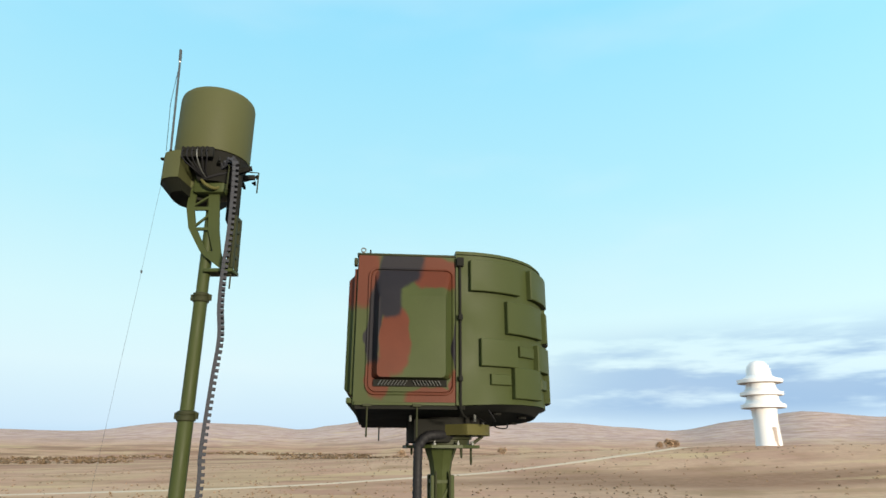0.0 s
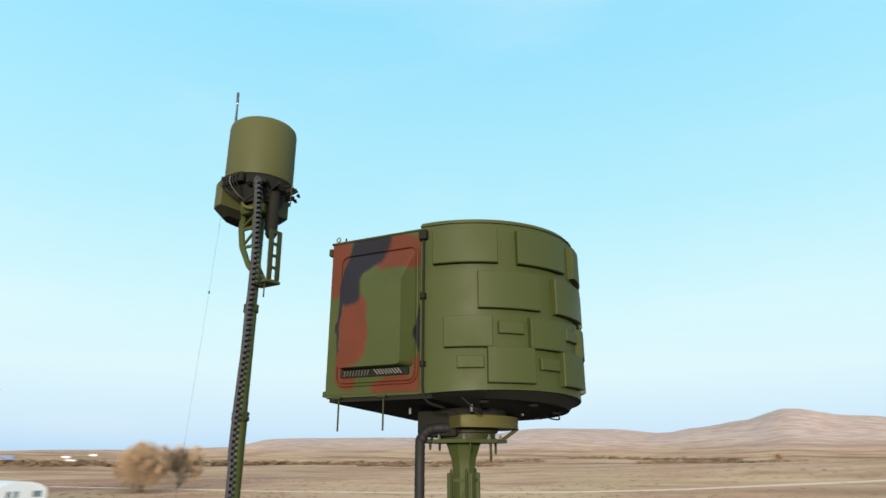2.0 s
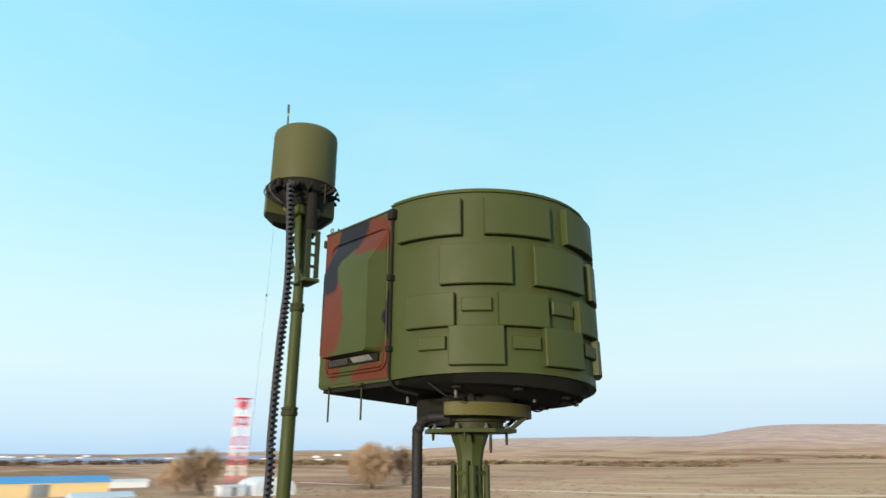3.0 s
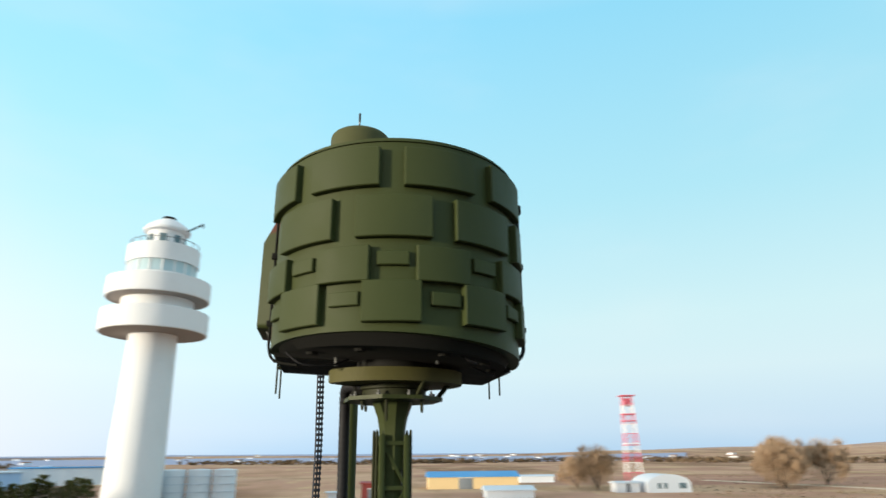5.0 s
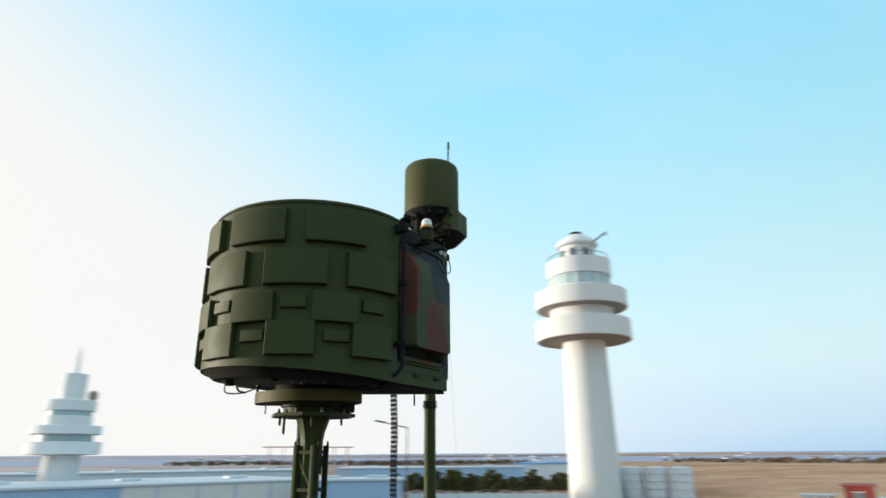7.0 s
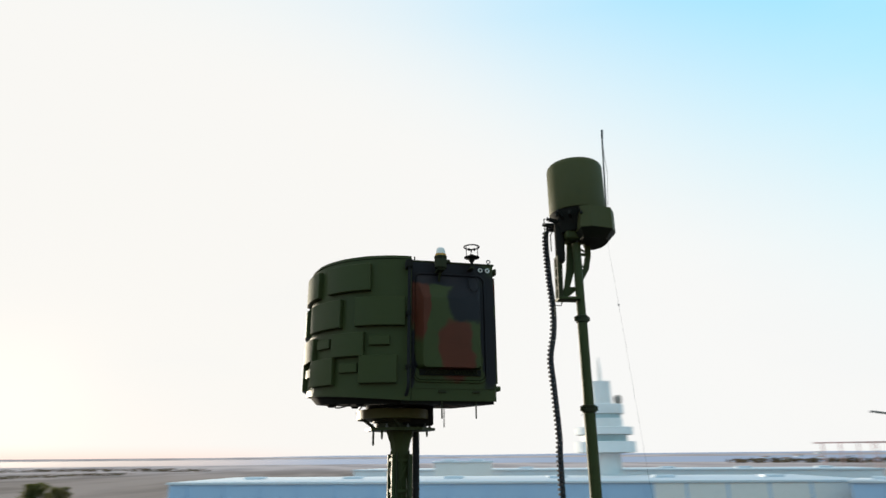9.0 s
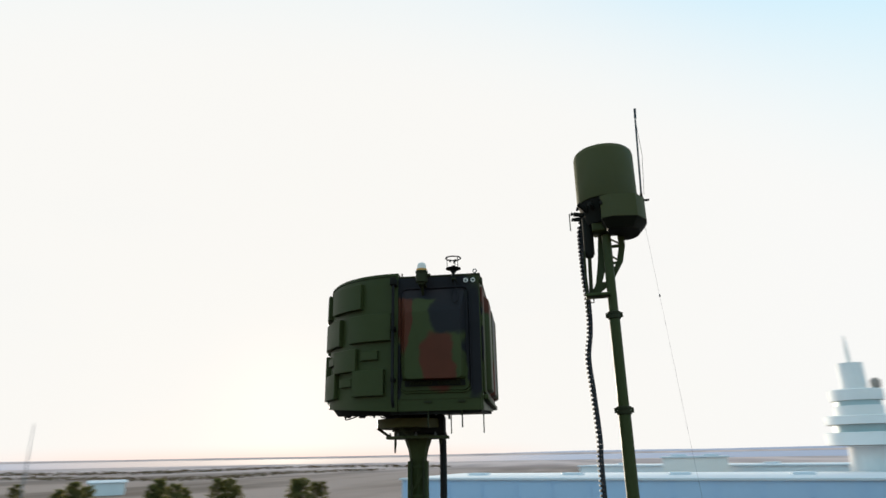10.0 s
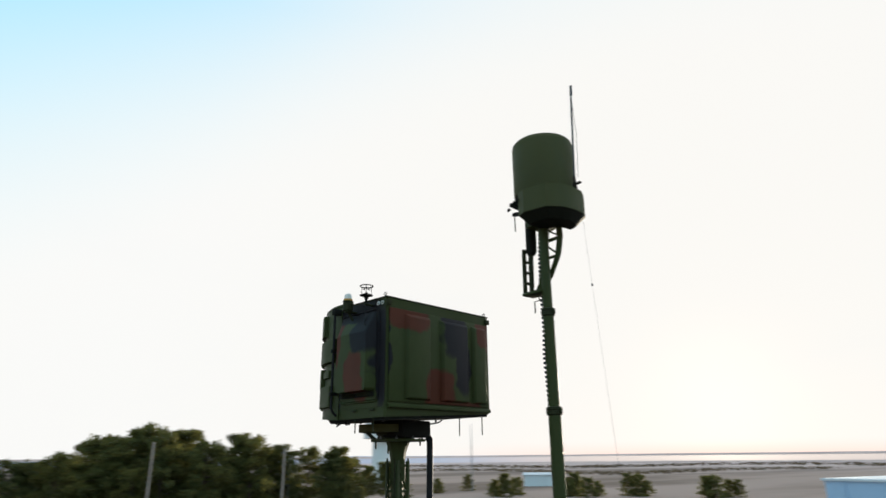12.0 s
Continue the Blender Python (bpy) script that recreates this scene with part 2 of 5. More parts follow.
def earth():
    """Dry steppe: straw grass, bare brown soil, fields in broad strips, painted distance haze, an added dark yard round
    the mast.
    """
    m, n, co, shader = surface("dry_steppe", 0.95)
    x, y, z = n.split(co)
    broad = n.noise(co, 0.0045, 5.0, 0.62)
    mid = n.noise(co, 0.035, 6.0, 0.65)
    fine = n.noise(co, 0.55, 5.0, 0.7)
    col = n.ramp(broad, [(0.34, (0.470, 0.265, 0.190)), (0.44, (0.640, 0.385, 0.270)), (0.50, (0.740, 0.490, 0.330)), (0.56, (0.590, 0.345, 0.250)), (0.64, (0.460, 0.250, 0.185))])
    col = n.mix(n.smooth(mid, 0.50, 0.66, 0.0, 0.8), col, (0.460, 0.300, 0.175))
    col = n.mix(n.smooth(mid, 0.44, 0.30, 0.0, 0.7), col, (0.720, 0.530, 0.330))
    strip = n.noise(co, 0.011, 4.0, 0.55, (0.22, 1.0, 1.0))
    col = n.mix(n.smooth(strip, 0.53, 0.60, 0.0, 0.8), col, (0.280, 0.165, 0.105))
    strip = n.noise(co, 0.016, 4.0, 0.55, (1.0, 0.25, 1.0))
    col = n.mix(n.smooth(strip, 0.55, 0.63, 0.0, 0.6), col, (0.700, 0.510, 0.310))
    # pinkish hill soil, painted paler with height to stand for haze
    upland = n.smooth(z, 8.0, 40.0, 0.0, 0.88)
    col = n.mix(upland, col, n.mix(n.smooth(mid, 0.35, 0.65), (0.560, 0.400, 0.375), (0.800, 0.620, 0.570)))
    col = n.mix(n.smooth(fine, 0.35, 0.72, 0.0, 0.5), col, (0.500, 0.320, 0.220))
    streak = n.noise(co, 0.05, 5.0, 0.6, (0.28, 1.0, 1.0))
    col = n.mix(n.smooth(streak, 0.54, 0.66, 0.0, 0.65), col, (0.430, 0.285, 0.165))
    col = n.mix(n.smooth(streak, 0.44, 0.33, 0.0, 0.60), col, (0.760, 0.560, 0.320))
    col = n.mix(1.0, col, (0.82, 0.82, 0.82), "MULTIPLY")
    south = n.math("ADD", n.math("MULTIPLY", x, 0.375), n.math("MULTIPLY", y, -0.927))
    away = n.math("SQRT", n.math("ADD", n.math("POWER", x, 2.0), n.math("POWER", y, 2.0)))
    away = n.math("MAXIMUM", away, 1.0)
    cover = n.math("MULTIPLY", n.smooth(n.math("DIVIDE", south, away), 0.02, 0.14), n.smooth(n.math("MULTIPLY_ADD", n.noise(co, 0.01, 4.0, 0.6), 60.0, away), 85.0, 125.0))
    col = n.mix(n.math("MULTIPLY", cover, 0.96), col, n.mix(n.smooth(strip, 0.40, 0.60), (0.190, 0.152, 0.132), (0.350, 0.280, 0.255)))
    # unseen dark yard, added so little light bounces up onto the undersides
    added_yard = n.math("SQRT", n.math("ADD", n.math("POWER", x, 2.0), n.math("POWER", y, 2.0)))
    added_yard = n.math("MULTIPLY_ADD", n.noise(co, 0.06, 3.0, 0.5), 14.0, added_yard)
    col = n.mix(n.smooth(added_yard, 52.0, 44.0), col, n.mix(fine, (0.04, 0.04, 0.042), (0.075, 0.072, 0.068)))
    # far southern ground grows paler with distance: haze painted into the soil colour
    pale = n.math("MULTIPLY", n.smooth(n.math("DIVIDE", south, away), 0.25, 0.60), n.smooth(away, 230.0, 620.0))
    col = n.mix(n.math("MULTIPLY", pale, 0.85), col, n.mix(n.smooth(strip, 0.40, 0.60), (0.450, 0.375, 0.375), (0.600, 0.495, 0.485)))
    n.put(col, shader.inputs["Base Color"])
    bump(n, shader, fine, 0.6, 0.25)
    shader.inputs["Specular IOR Level"].default_value = 0.0
    return m


def straw():
    m, n, co, shader = surface("dry_straw", 0.9)
    info = n.add("ShaderNodeNewGeometry").outputs["Random Per Island"]
    n.put(n.ramp(info, [(0.0, (0.13, 0.09, 0.055)), (0.5, (0.19, 0.135, 0.085)), (1.0, (0.25, 0.185, 0.12))]), shader.inputs["Base Color"])
    return m


STRAW = straw()


def flat_soil(name, a, b, scale):
    m, n, co, shader = surface(name, 0.95)
    n.put(n.mix(n.noise(co, scale, 5.0, 0.65), a, b), shader.inputs["Base Color"])
    return m


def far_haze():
    """Plain hazy distance: haze painted as lilac colour and glow, warmer towards the low sun."""
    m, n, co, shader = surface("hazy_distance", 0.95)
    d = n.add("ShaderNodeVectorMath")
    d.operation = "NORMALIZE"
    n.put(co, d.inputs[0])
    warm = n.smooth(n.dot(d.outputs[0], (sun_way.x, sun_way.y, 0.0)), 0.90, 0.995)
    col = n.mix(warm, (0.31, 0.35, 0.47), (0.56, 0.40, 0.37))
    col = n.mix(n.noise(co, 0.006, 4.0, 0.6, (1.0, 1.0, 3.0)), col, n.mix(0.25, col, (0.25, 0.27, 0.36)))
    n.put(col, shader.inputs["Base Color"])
    # weak emission stands for light scattered in the haze
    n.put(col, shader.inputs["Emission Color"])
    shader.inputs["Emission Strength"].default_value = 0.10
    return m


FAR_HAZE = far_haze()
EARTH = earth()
TRACK = flat_soil("pale_dirt_track", (0.56, 0.43, 0.30), (0.68, 0.55, 0.41), 0.4)


# ---- building helpers ----
def mesh_of(name, bm, material, angle=32):
    bmesh.ops.recalc_face_normals(bm, faces=bm.faces)
    me = bpy.data.meshes.new(name)
    bm.to_mesh(me)
    bm.free()
    me.materials.append(material)
    for p in me.polygons:
        p.use_smooth = True
    me.set_sharp_from_angle(angle=radians(angle))
    return me


def part(name, bm, material, parent=None, label="", angle=32):
    ob = new(name, mesh_of(name, bm, material, angle))
    ob.parent = parent
    return tagged(ob, label)


def thing(name, m, label, category, group="", kind=""):
    ob = new(name)
    ob.empty_display_size = 0.3
    ob.matrix_world = m
    return tagged(ob, label, category, group, kind)


def block(bm, x0, x1, y0, y1, z0, z1, soft=0.0, m=None):
    made = bmesh.ops.create_cube(bm, size=1.0, matrix=Matrix.LocRotScale(((x0 + x1) / 2, (y0 + y1) / 2, (z0 + z1) / 2), None, (x1 - x0, y1 - y0, z1 - z0)))
    vs = made["verts"]
    if soft:
        edges = list({e for v in vs for e in v.link_edges})
        r = bmesh.ops.bevel(bm, geom=edges, offset=soft, segments=2, profile=0.5, affect="EDGES")
        vs = list({v for v in r["verts"]} | {v for v in vs if v.is_valid})
    if m:
        bmesh.ops.transform(bm, matrix=m, verts=vs)
    return bm


def prism(bm, plan, z0, z1, top=1.0, centre=(0, 0), bottom=1.0):
    """A plan outline raised from z0 to z1; z may be a function of x and y; top and bottom scale the outline about the centre."""
    low = z0 if callable(z0) else (lambda x, y: z0)
    cx, cy = centre
    a = [bm.verts.new((cx + (x - cx) * bottom, cy + (y - cy) * bottom, low(x, y))) for x, y in plan]
    b = [bm.verts.new((cx + (x - cx) * top, cy + (y - cy) * top, z1)) for x, y in plan]
    bm.faces.new(a[::-1])
    bm.faces.new(b)
    for i in range(len(plan)):
        j = (i + 1) % len(plan)
        bm.faces.new((a[i], a[j], b[j], b[i]))
    return bm


def lathe(bm, profile, seg=32, centre=(0, 0)):
    """Turn a list of (radius, z) about the upright axis."""
    rings = []
    for r, z in profile:
        rings.append([bm.verts.new((centre[0] + r * math.cos(2 * math.pi * i / seg), centre[1] + r * math.sin(2 * math.pi * i / seg), z)) for i in range(seg)])
    for a, b in zip(rings, rings[1:]):
        for i in range(seg):
            j = (i + 1) % seg
            bm.faces.new((a[i], a[j], b[j], b[i]))
    bm.faces.new(rings[0][::-1])
    bm.faces.new(rings[-1])
    return bm


def tube(bm, line, r, seg=10, closed=False):
    """A round tube along points; r is one radius or one for each point."""
    line = [Vector(p) for p in line]
    rad = r if isinstance(r, (list, tuple)) else [r] * len(line)
    side, rings = None, []
    for i, p in enumerate(line):
        a = line[i - 1] if (i or closed) else p
        b = line[(i + 1) % len(line)] if (i + 1 < len(line) or closed) else p
        d = (b - a).normalized()
        if side is None:
            side = d.orthogonal().normalized()
        side = (side - d * side.dot(d)).normalized()
        other = d.cross(side)
        rings.append([bm.verts.new(p + (side * math.cos(2 * math.pi * k / seg) + other * math.sin(2 * math.pi * k / seg)) * rad[i]) for k in range(seg)])
    pairs = list(zip(rings, rings[1:])) + ([(rings[-1], rings[0])] if closed else [])
    for a, b in pairs:
        for k in range(seg):
            j = (k + 1) % seg
            bm.faces.new((a[k], a[j], b[j], b[k]))
    if not closed:
        bm.faces.new(rings[0][::-1])
        bm.faces.new(rings[-1])
    return bm


def bar(bm, a, b, w, h=None):
    """A square bar from a to b."""
    a, b = Vector(a), Vector(b)
    q = (b - a).to_track_quat("Z", "Y")
    bmesh.ops.create_cube(bm, size=1.0, matrix=Matrix.LocRotScale((a + b) / 2, q, (w, h or w, (b - a).length)))
    return bm


def arc(r, a0, a1, n, c=(0, 0)):
    return [(c[0] + r * math.cos(radians(a0 + (a1 - a0) * i / n)), c[1] + r * math.sin(radians(a0 + (a1 - a0) * i / n))) for i in range(n + 1)]


def circle_line(c, r, n=20, normal="z"):
    pts = []
    for i in range(n):
        u, v = r * math.cos(2 * math.pi * i / n), r * math.sin(2 * math.pi * i / n)
        pts.append({"z": (c[0] + u, c[1] + v, c[2]), "y": (c[0] + u, c[1], c[2] + v), "x": (c[0], c[1] + u, c[2] + v)}[normal])
    return pts


def round_rect(u0, u1, v0, v1, r, n=5):
    pts = []
    for cu, cv, a in ((u1 - r, v1 - r, 0), (u0 + r, v1 - r, 90), (u0 + r, v0 + r, 180), (u1 - r, v0 + r, 270)):
        pts += arc(r, a, a + 90, n, (cu, cv))
    return pts


def curve_through(points, steps=8):
    """A smooth line through points."""
    p = [Vector(q) for q in points]
    p = [2 * p[0] - p[1]] + p + [2 * p[-1] - p[-2]]
    out = []
    for i in range(1, len(p) - 2):
        for k in range(steps):
            t = k / steps
            out.append(0.5 * (2 * p[i] + (p[i + 1] - p[i - 1]) * t + (2 * p[i - 1] - 5 * p[i] + 4 * p[i + 1] - p[i + 2]) * t * t + (3 * p[i] - p[i - 1] - 3 * p[i + 1] + p[i + 2]) * t ** 3))
    return out + [p[-2]]


def heading(deg, dist, z=0.0):
    """A place by its heading from the radar (0 is +y, turning to -x) and its distance."""
    return Vector((-math.sin(radians(deg)) * dist, math.cos(radians(deg)) * dist, z))


# ---- the ground, out to the hills ----
SKYLINE = [(0, 2.9), (4.4, 3.6), (8, 2.7), (11, 2.25), (14, 1.8), (18, 2.1), (24, 2.2), (31, 1.5), (36, 1.55), (44, 1.4), (47, 1.3), (51, 0.6), (56, 0.35), (62, 0.5), (71, 0.32), (80, 0.12),
           (92, 0.05), (105, 0.14), (118, 0.1), (132, 0.1), (148, 0.12), (170, 0.06), (200, 0.08), (240, 0.05), (270, 0.1), (298, 1.0), (318, 2.0), (327, 2.4), (332.5, 2.95), (337, 2.4), (342, 1.75), (346, 2.0), (351, 2.3), (356, 2.4), (360, 2.9)]


def skyline(deg):
    deg %= 360
    for (a, ea), (b, eb) in zip(SKYLINE, SKYLINE[1:]):
        if a <= deg <= b:
            k = (deg - a) / (b - a)
            k = k * k * (3 - 2 * k)
            return ea + (eb - ea) * k
    return SKYLINE[0][1]


def ease(v, a, b):
    k = min(max((v - a) / (b - a), 0.0), 1.0)
    return k * k * (3 - 2 * k)


def land(x, y):
    """Height of the land."""
    r = math.hypot(x, y)
    deg = math.degrees(math.atan2(-x, y)) % 360
    e = skyline(deg)
    far = 8.0 + math.tan(radians(e)) * 2000.0
    z = far * ease(r, 550, 2000) ** 1.4 * (1.0 if r < 2000 else 1.0 - 0.35 * ease(r, 2000, 3000))
    knoll = max(0.0, math.cos(radians(deg - 328))) ** 3
    z += 10.8 * knoll * ease(r, 90, 250) * (1 - 0.8 * ease(r, 300, 800))
    z += (noise.noise(Vector((x, y, 0)) * 0.012) * 0.5 + noise.noise(Vector((x, y, 5)) * 0.05) * 0.12) * ease(r, 90, 220) * (0.25 if 60 < deg < 290 else 1.0)
    z += noise.noise(Vector((x, y, 9)) * 0.0025) * 9 * ease(r, 500, 1500) * (0.1 if 60 < deg < 285 else 1.0)
    return z


def build_ground():
    bm = bmesh.new()
    radii = [0, 12, 25, 45, 70, 90, 105, 120, 135, 150, 165, 180, 200, 220, 240, 260, 285, 310, 340, 380, 430, 490, 560, 640, 730, 830, 950, 1080, 1220, 1380, 1560, 1760, 1880, 2000, 2150, 2400, 2800, 3400, 4200, 4700]
    seg = 300
    rings = []
    for r in radii[1:]:
        rings.append([bm.verts.new((r * math.cos(2 * math.pi * i / seg), r * math.sin(2 * math.pi * i / seg), land(r * math.cos(2 * math.pi * i / seg), r * math.sin(2 * math.pi * i / seg)))) for i in range(seg)])
    mid = bm.verts.new((0, 0, 0))
    for i in range(seg):
        bm.faces.new((mid, rings[0][i], rings[0][(i + 1) % seg]))
    for a, b in zip(rings, rings[1:]):
        for i in range(seg):
            j = (i + 1) % seg
            bm.faces.new((a[i], b[i], b[j], a[j]))
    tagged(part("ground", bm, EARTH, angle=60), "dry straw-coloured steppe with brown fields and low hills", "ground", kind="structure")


def ribbon(name, line, width, material, label, category):
    """A track laid on the land."""
    bm = bmesh.new()
    line = curve_through([(x, y, 0) for x, y in line], 14)
    last = None
    for i, p in enumerate(line):
        d = (line[min(i + 1, len(line) - 1)] - line[max(i - 1, 0)]).normalized()
        n = Vector((-d.y, d.x, 0)) * width / 2 * (1 + 0.18 * noise.noise(p * 0.05))
        row = []
        for k in (-1, -0.5, 0, 0.5, 1):
            q = p + n * k
            row.append(bm.verts.new((q.x, q.y, land(q.x, q.y) + (0.10 if abs(k) < 1 else -0.05))))
        if last:
            for k in range(4):
                bm.faces.new((last[k], last[k + 1], row[k + 1], row[k]))
        last = row
    tagged(part(name, bm, material), label, category, kind="structure")


build_ground()
ribbon("road", [(-190, 92), (-110, 112), (-62, 129), (-41, 138), (-16, 153), (5, 163), (22, 175), (45, 192), (67, 210), (82, 232), (96, 262)], 4.2, TRACK, "pale dirt track across the dry steppe", "road")

def tufts():
    """Straw tufts and low scrub on the near steppe."""
    rng = random.Random(31)
    verts, faces = [], []
    for i in range(5000):
        deg = rng.uniform(-52, 66)
        dist = 84 + 210 * rng.random() ** 1.6
        p = heading(deg, dist)
        if noise.noise(p * 0.03) < rng.uniform(-0.5, 0.35):
            continue
        z = land(p.x, p.y)
        for k in range(3):
            a = rng.uniform(0, math.pi)
            w, h = rng.uniform(0.12, 0.4), rng.uniform(0.12, 0.42)
            dx, dy = math.cos(a) * w, math.sin(a) * w
            b = len(verts)
            verts += [(p.x - dx, p.y - dy, z - 0.03), (p.x + dx, p.y + dy, z - 0.03), (p.x + rng.uniform(-0.2, 0.2), p.y + rng.uniform(-0.2, 0.2), z + h)]
            faces.append((b, b + 1, b + 2))
    me = bpy.data.meshes.new("grass_tufts")
    me.from_pydata(verts, [], faces)
    me.materials.append(STRAW)
    tagged(new("grass_tufts", me), "dry straw tufts scattered on the steppe", "grass", kind="stuff")


tufts()

# ---- the radar head ----
TURN = 6.7
RADAR = thing("radar_head", pose(0, 0, 8.6, 0, 0, TURN), "olive camouflage radar head with drum of antenna panels", "radar")
TOP = 1.80


def belly(x, y):
    """Height of the lower edge, a little lower on the north side."""
    return -0.045 - 0.05 * y + 0.055 * max(0.0, x)


def keel(x, y):
    """Height of the flat underside, which hangs below the shell."""
    return -0.085 - 0.05 * y


def build_radar():
    R = 1.27
    bm = bmesh.new()
    plan = [(-0.05, -R)] + arc(R, -90, 90, 72) + [(-0.05, R)]
    prism(bm, plan, belly, 1.83)
    shell = part("drum_shell", bm, OLIVE, RADAR, "olive painted half-round drum shell")
    bm = bmesh.new()
    prism(bm, [(-0.05, -R - 0.012)] + arc(R + 0.012, -90, 90, 72) + [(-0.05, R + 0.012)], 1.836, 1.852)
    prism(bm, [(-0.05, -R + 0.02)] + arc(R - 0.02, -90, 90, 72) + [(-0.05, R - 0.02)], 1.85, 1.885)
    part("lid", bm, OLIVE, RADAR, "olive drum lid with a thin lip")
    # underside plate and plugs painted near-black, with their shade in the colour
    bm = bmesh.new()
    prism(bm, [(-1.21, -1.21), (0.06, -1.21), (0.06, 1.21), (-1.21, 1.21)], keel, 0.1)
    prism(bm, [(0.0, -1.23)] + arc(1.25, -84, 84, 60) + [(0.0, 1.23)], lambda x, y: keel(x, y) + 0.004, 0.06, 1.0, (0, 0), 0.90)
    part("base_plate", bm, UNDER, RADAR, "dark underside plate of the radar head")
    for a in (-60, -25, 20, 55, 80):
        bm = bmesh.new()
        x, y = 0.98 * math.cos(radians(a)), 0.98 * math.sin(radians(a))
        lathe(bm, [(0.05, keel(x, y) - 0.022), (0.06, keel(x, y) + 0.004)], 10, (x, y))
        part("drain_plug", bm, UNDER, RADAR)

    def panel(a0, a1, z0, z1, thick):
        """One curved antenna block on the shell: square sides with a fine bevel."""
        bm = bmesh.new()
        n, rim = max(4, int((a1 - a0) / 2)), 0.55
        rings = []
        for ins, top_ins, low, high in ((0.0, 0.0, R - 0.006, R - 0.006), (0.0, 0.0, R + thick - 0.009, R + thick - 0.009), (0.008, 0.006, R + thick, R + thick)):
            da = math.degrees(ins / R)
            row = []
            for z, rad in ((z0 + ins, low), (z1 - top_ins, high)):
                row.append([bm.verts.new((rad * math.cos(radians(a0 + da + (a1 - a0 - 2 * da) * i / n)), rad * math.sin(radians(a0 + da + (a1 - a0 - 2 * da) * i / n)), z)) for i in range(n + 1)])
            rings.append(row)
        for (lo, hi), (lo2, hi2) in zip(rings, rings[1:]):
            for i in range(n):
                bm.faces.new((lo[i], lo[i + 1], lo2[i + 1], lo2[i]))
                bm.faces.new((hi[i], hi[i + 1], hi2[i + 1], hi2[i]))
            bm.faces.new((lo[0], hi[0], hi2[0], lo2[0]))
            bm.faces.new((lo[n], hi[n], hi2[n], lo2[n]))
        lo, hi = rings[-1]
        for i in range(n):
            bm.faces.new((lo[i], lo[i + 1], hi[i + 1], hi[i]))
        part("antenna_panel", bm, OLIVE, RADAR)

    for k in range(4):
        s = 40.4 * k - TURN
        panel(-78.0 + s, -47.4 + s, 1.37, 1.755, 0.072)
        panel(-57.0 + s + (0.3 if k else 0), -26.2 + s, 0.875, 1.275, 0.072)
        panel(-72.8 + s, -50.6 + s, 0.47, 0.795, 0.072)
        panel(-53.2 + s, -30.6 + s, 0.11, 0.475, 0.072)
        panel(-47.8 + s, -35.2 + s, 0.615, 0.745, 0.045)
        panel(-67.0 + s, -54.6 + s, 0.26, 0.385, 0.045)

    # the cabinet behind the drum
    x0, x1, w = -1.245, -0.06, 1.25
    bm = bmesh.new()
    prism(bm, [(x0 + 0.03, -w), (x1, -w), (x1, w), (x0 + 0.03, w), (x0, w - 0.03), (x0, -w + 0.03)], belly, TOP)
    body = part("cabinet_body", bm, OLIVE, RADAR, "olive sheet-metal cabinet behind the drum")
    bm = bmesh.new()
    block(bm, x0 - 0.012, x1, -w - 0.012, w + 0.012, TOP + 0.002, TOP + 0.028, 0.006)
    part("cabinet_roof", bm, OLIVE_DARK, RADAR)
    for sign, paint in ((-1, CAMO_SOUTH), (1, CAMO_NORTH)):
        y = sign * w

        def slab(bm, pts, y0, y1, shrink=0.0):
            cu = sum(p[0] for p in pts) / len(pts)
            cv = sum(p[1] for p in pts) / len(pts)
            a = [bm.verts.new((u, y + sign * y0, v)) for u, v in pts]
            b = [bm.verts.new((cu + (u - cu) * (1 - shrink), y + sign * y1, cv + (v - cv) * (1 - shrink))) for u, v in pts]
            bm.faces.new(a)
            bm.faces.new(b[::-1])
            for i in range(len(pts)):
                j = (i + 1) % len(pts)
                bm.faces.new((a[i], a[j], b[j], b[i]))

        bm = bmesh.new()
        pts = [(x0 + 0.01, 0.05), (x1 + 0.0, 0.05), (x1 + 0.0, TOP - 0.004), (x0 + 0.01, TOP - 0.004)]
        slab(bm, pts, 0.002, 0.010)
        skin = part("side_skin", bm, paint, RADAR, "olive, rust and black camouflage side of the cabinet")
        bm = bmesh.new()
        line = [(u, y + sign * 0.022, v) for u, v in round_rect(x0 + 0.15, x1 - 0.025, 0.14, TOP - 0.17, 0.10)]
        tube(bm, line, 0.014, 8, True)
        part("door_seal", bm, paint, skin)
        bm = bmesh.new()
        slab(bm, round_rect(x0 + 0.17, x1 - 0.04, 0.16, TOP - 0.19, 0.09), 0.010, 0.030, 0.01)
        door = part("door", bm, paint, RADAR, "camouflaged cabinet door with rounded corners")
        # raised hood over the air outlet
        bm = bmesh.new()
        ux0, ux1, v0, v1 = x0 + 0.215, x1 - 0.045, 0.30, TOP - 0.195
        ring_in = round_rect(ux0, ux1, v0, v1, 0.06)
        ring_out = round_rect(ux0 + 0.06, ux1 - 0.085, v0 + 0.012, v1 - 0.34, 0.05)
        a = [bm.verts.new((u, y + sign * 0.028, v)) for u, v in ring_in]
        b = [bm.verts.new((u, y + sign * 0.20, v)) for u, v in ring_out]
        for i in range(len(a)):
            j = (i + 1) % len(a)
            bm.faces.new((a[i], a[j], b[j], b[i]))
        bm.faces.new(b)
        bm.faces.new(a[::-1])
        part("air_hood", bm, paint, door, "raised camouflaged air hood")
        # raised dark block stands for the shade inside the vent
        bm = bmesh.new()
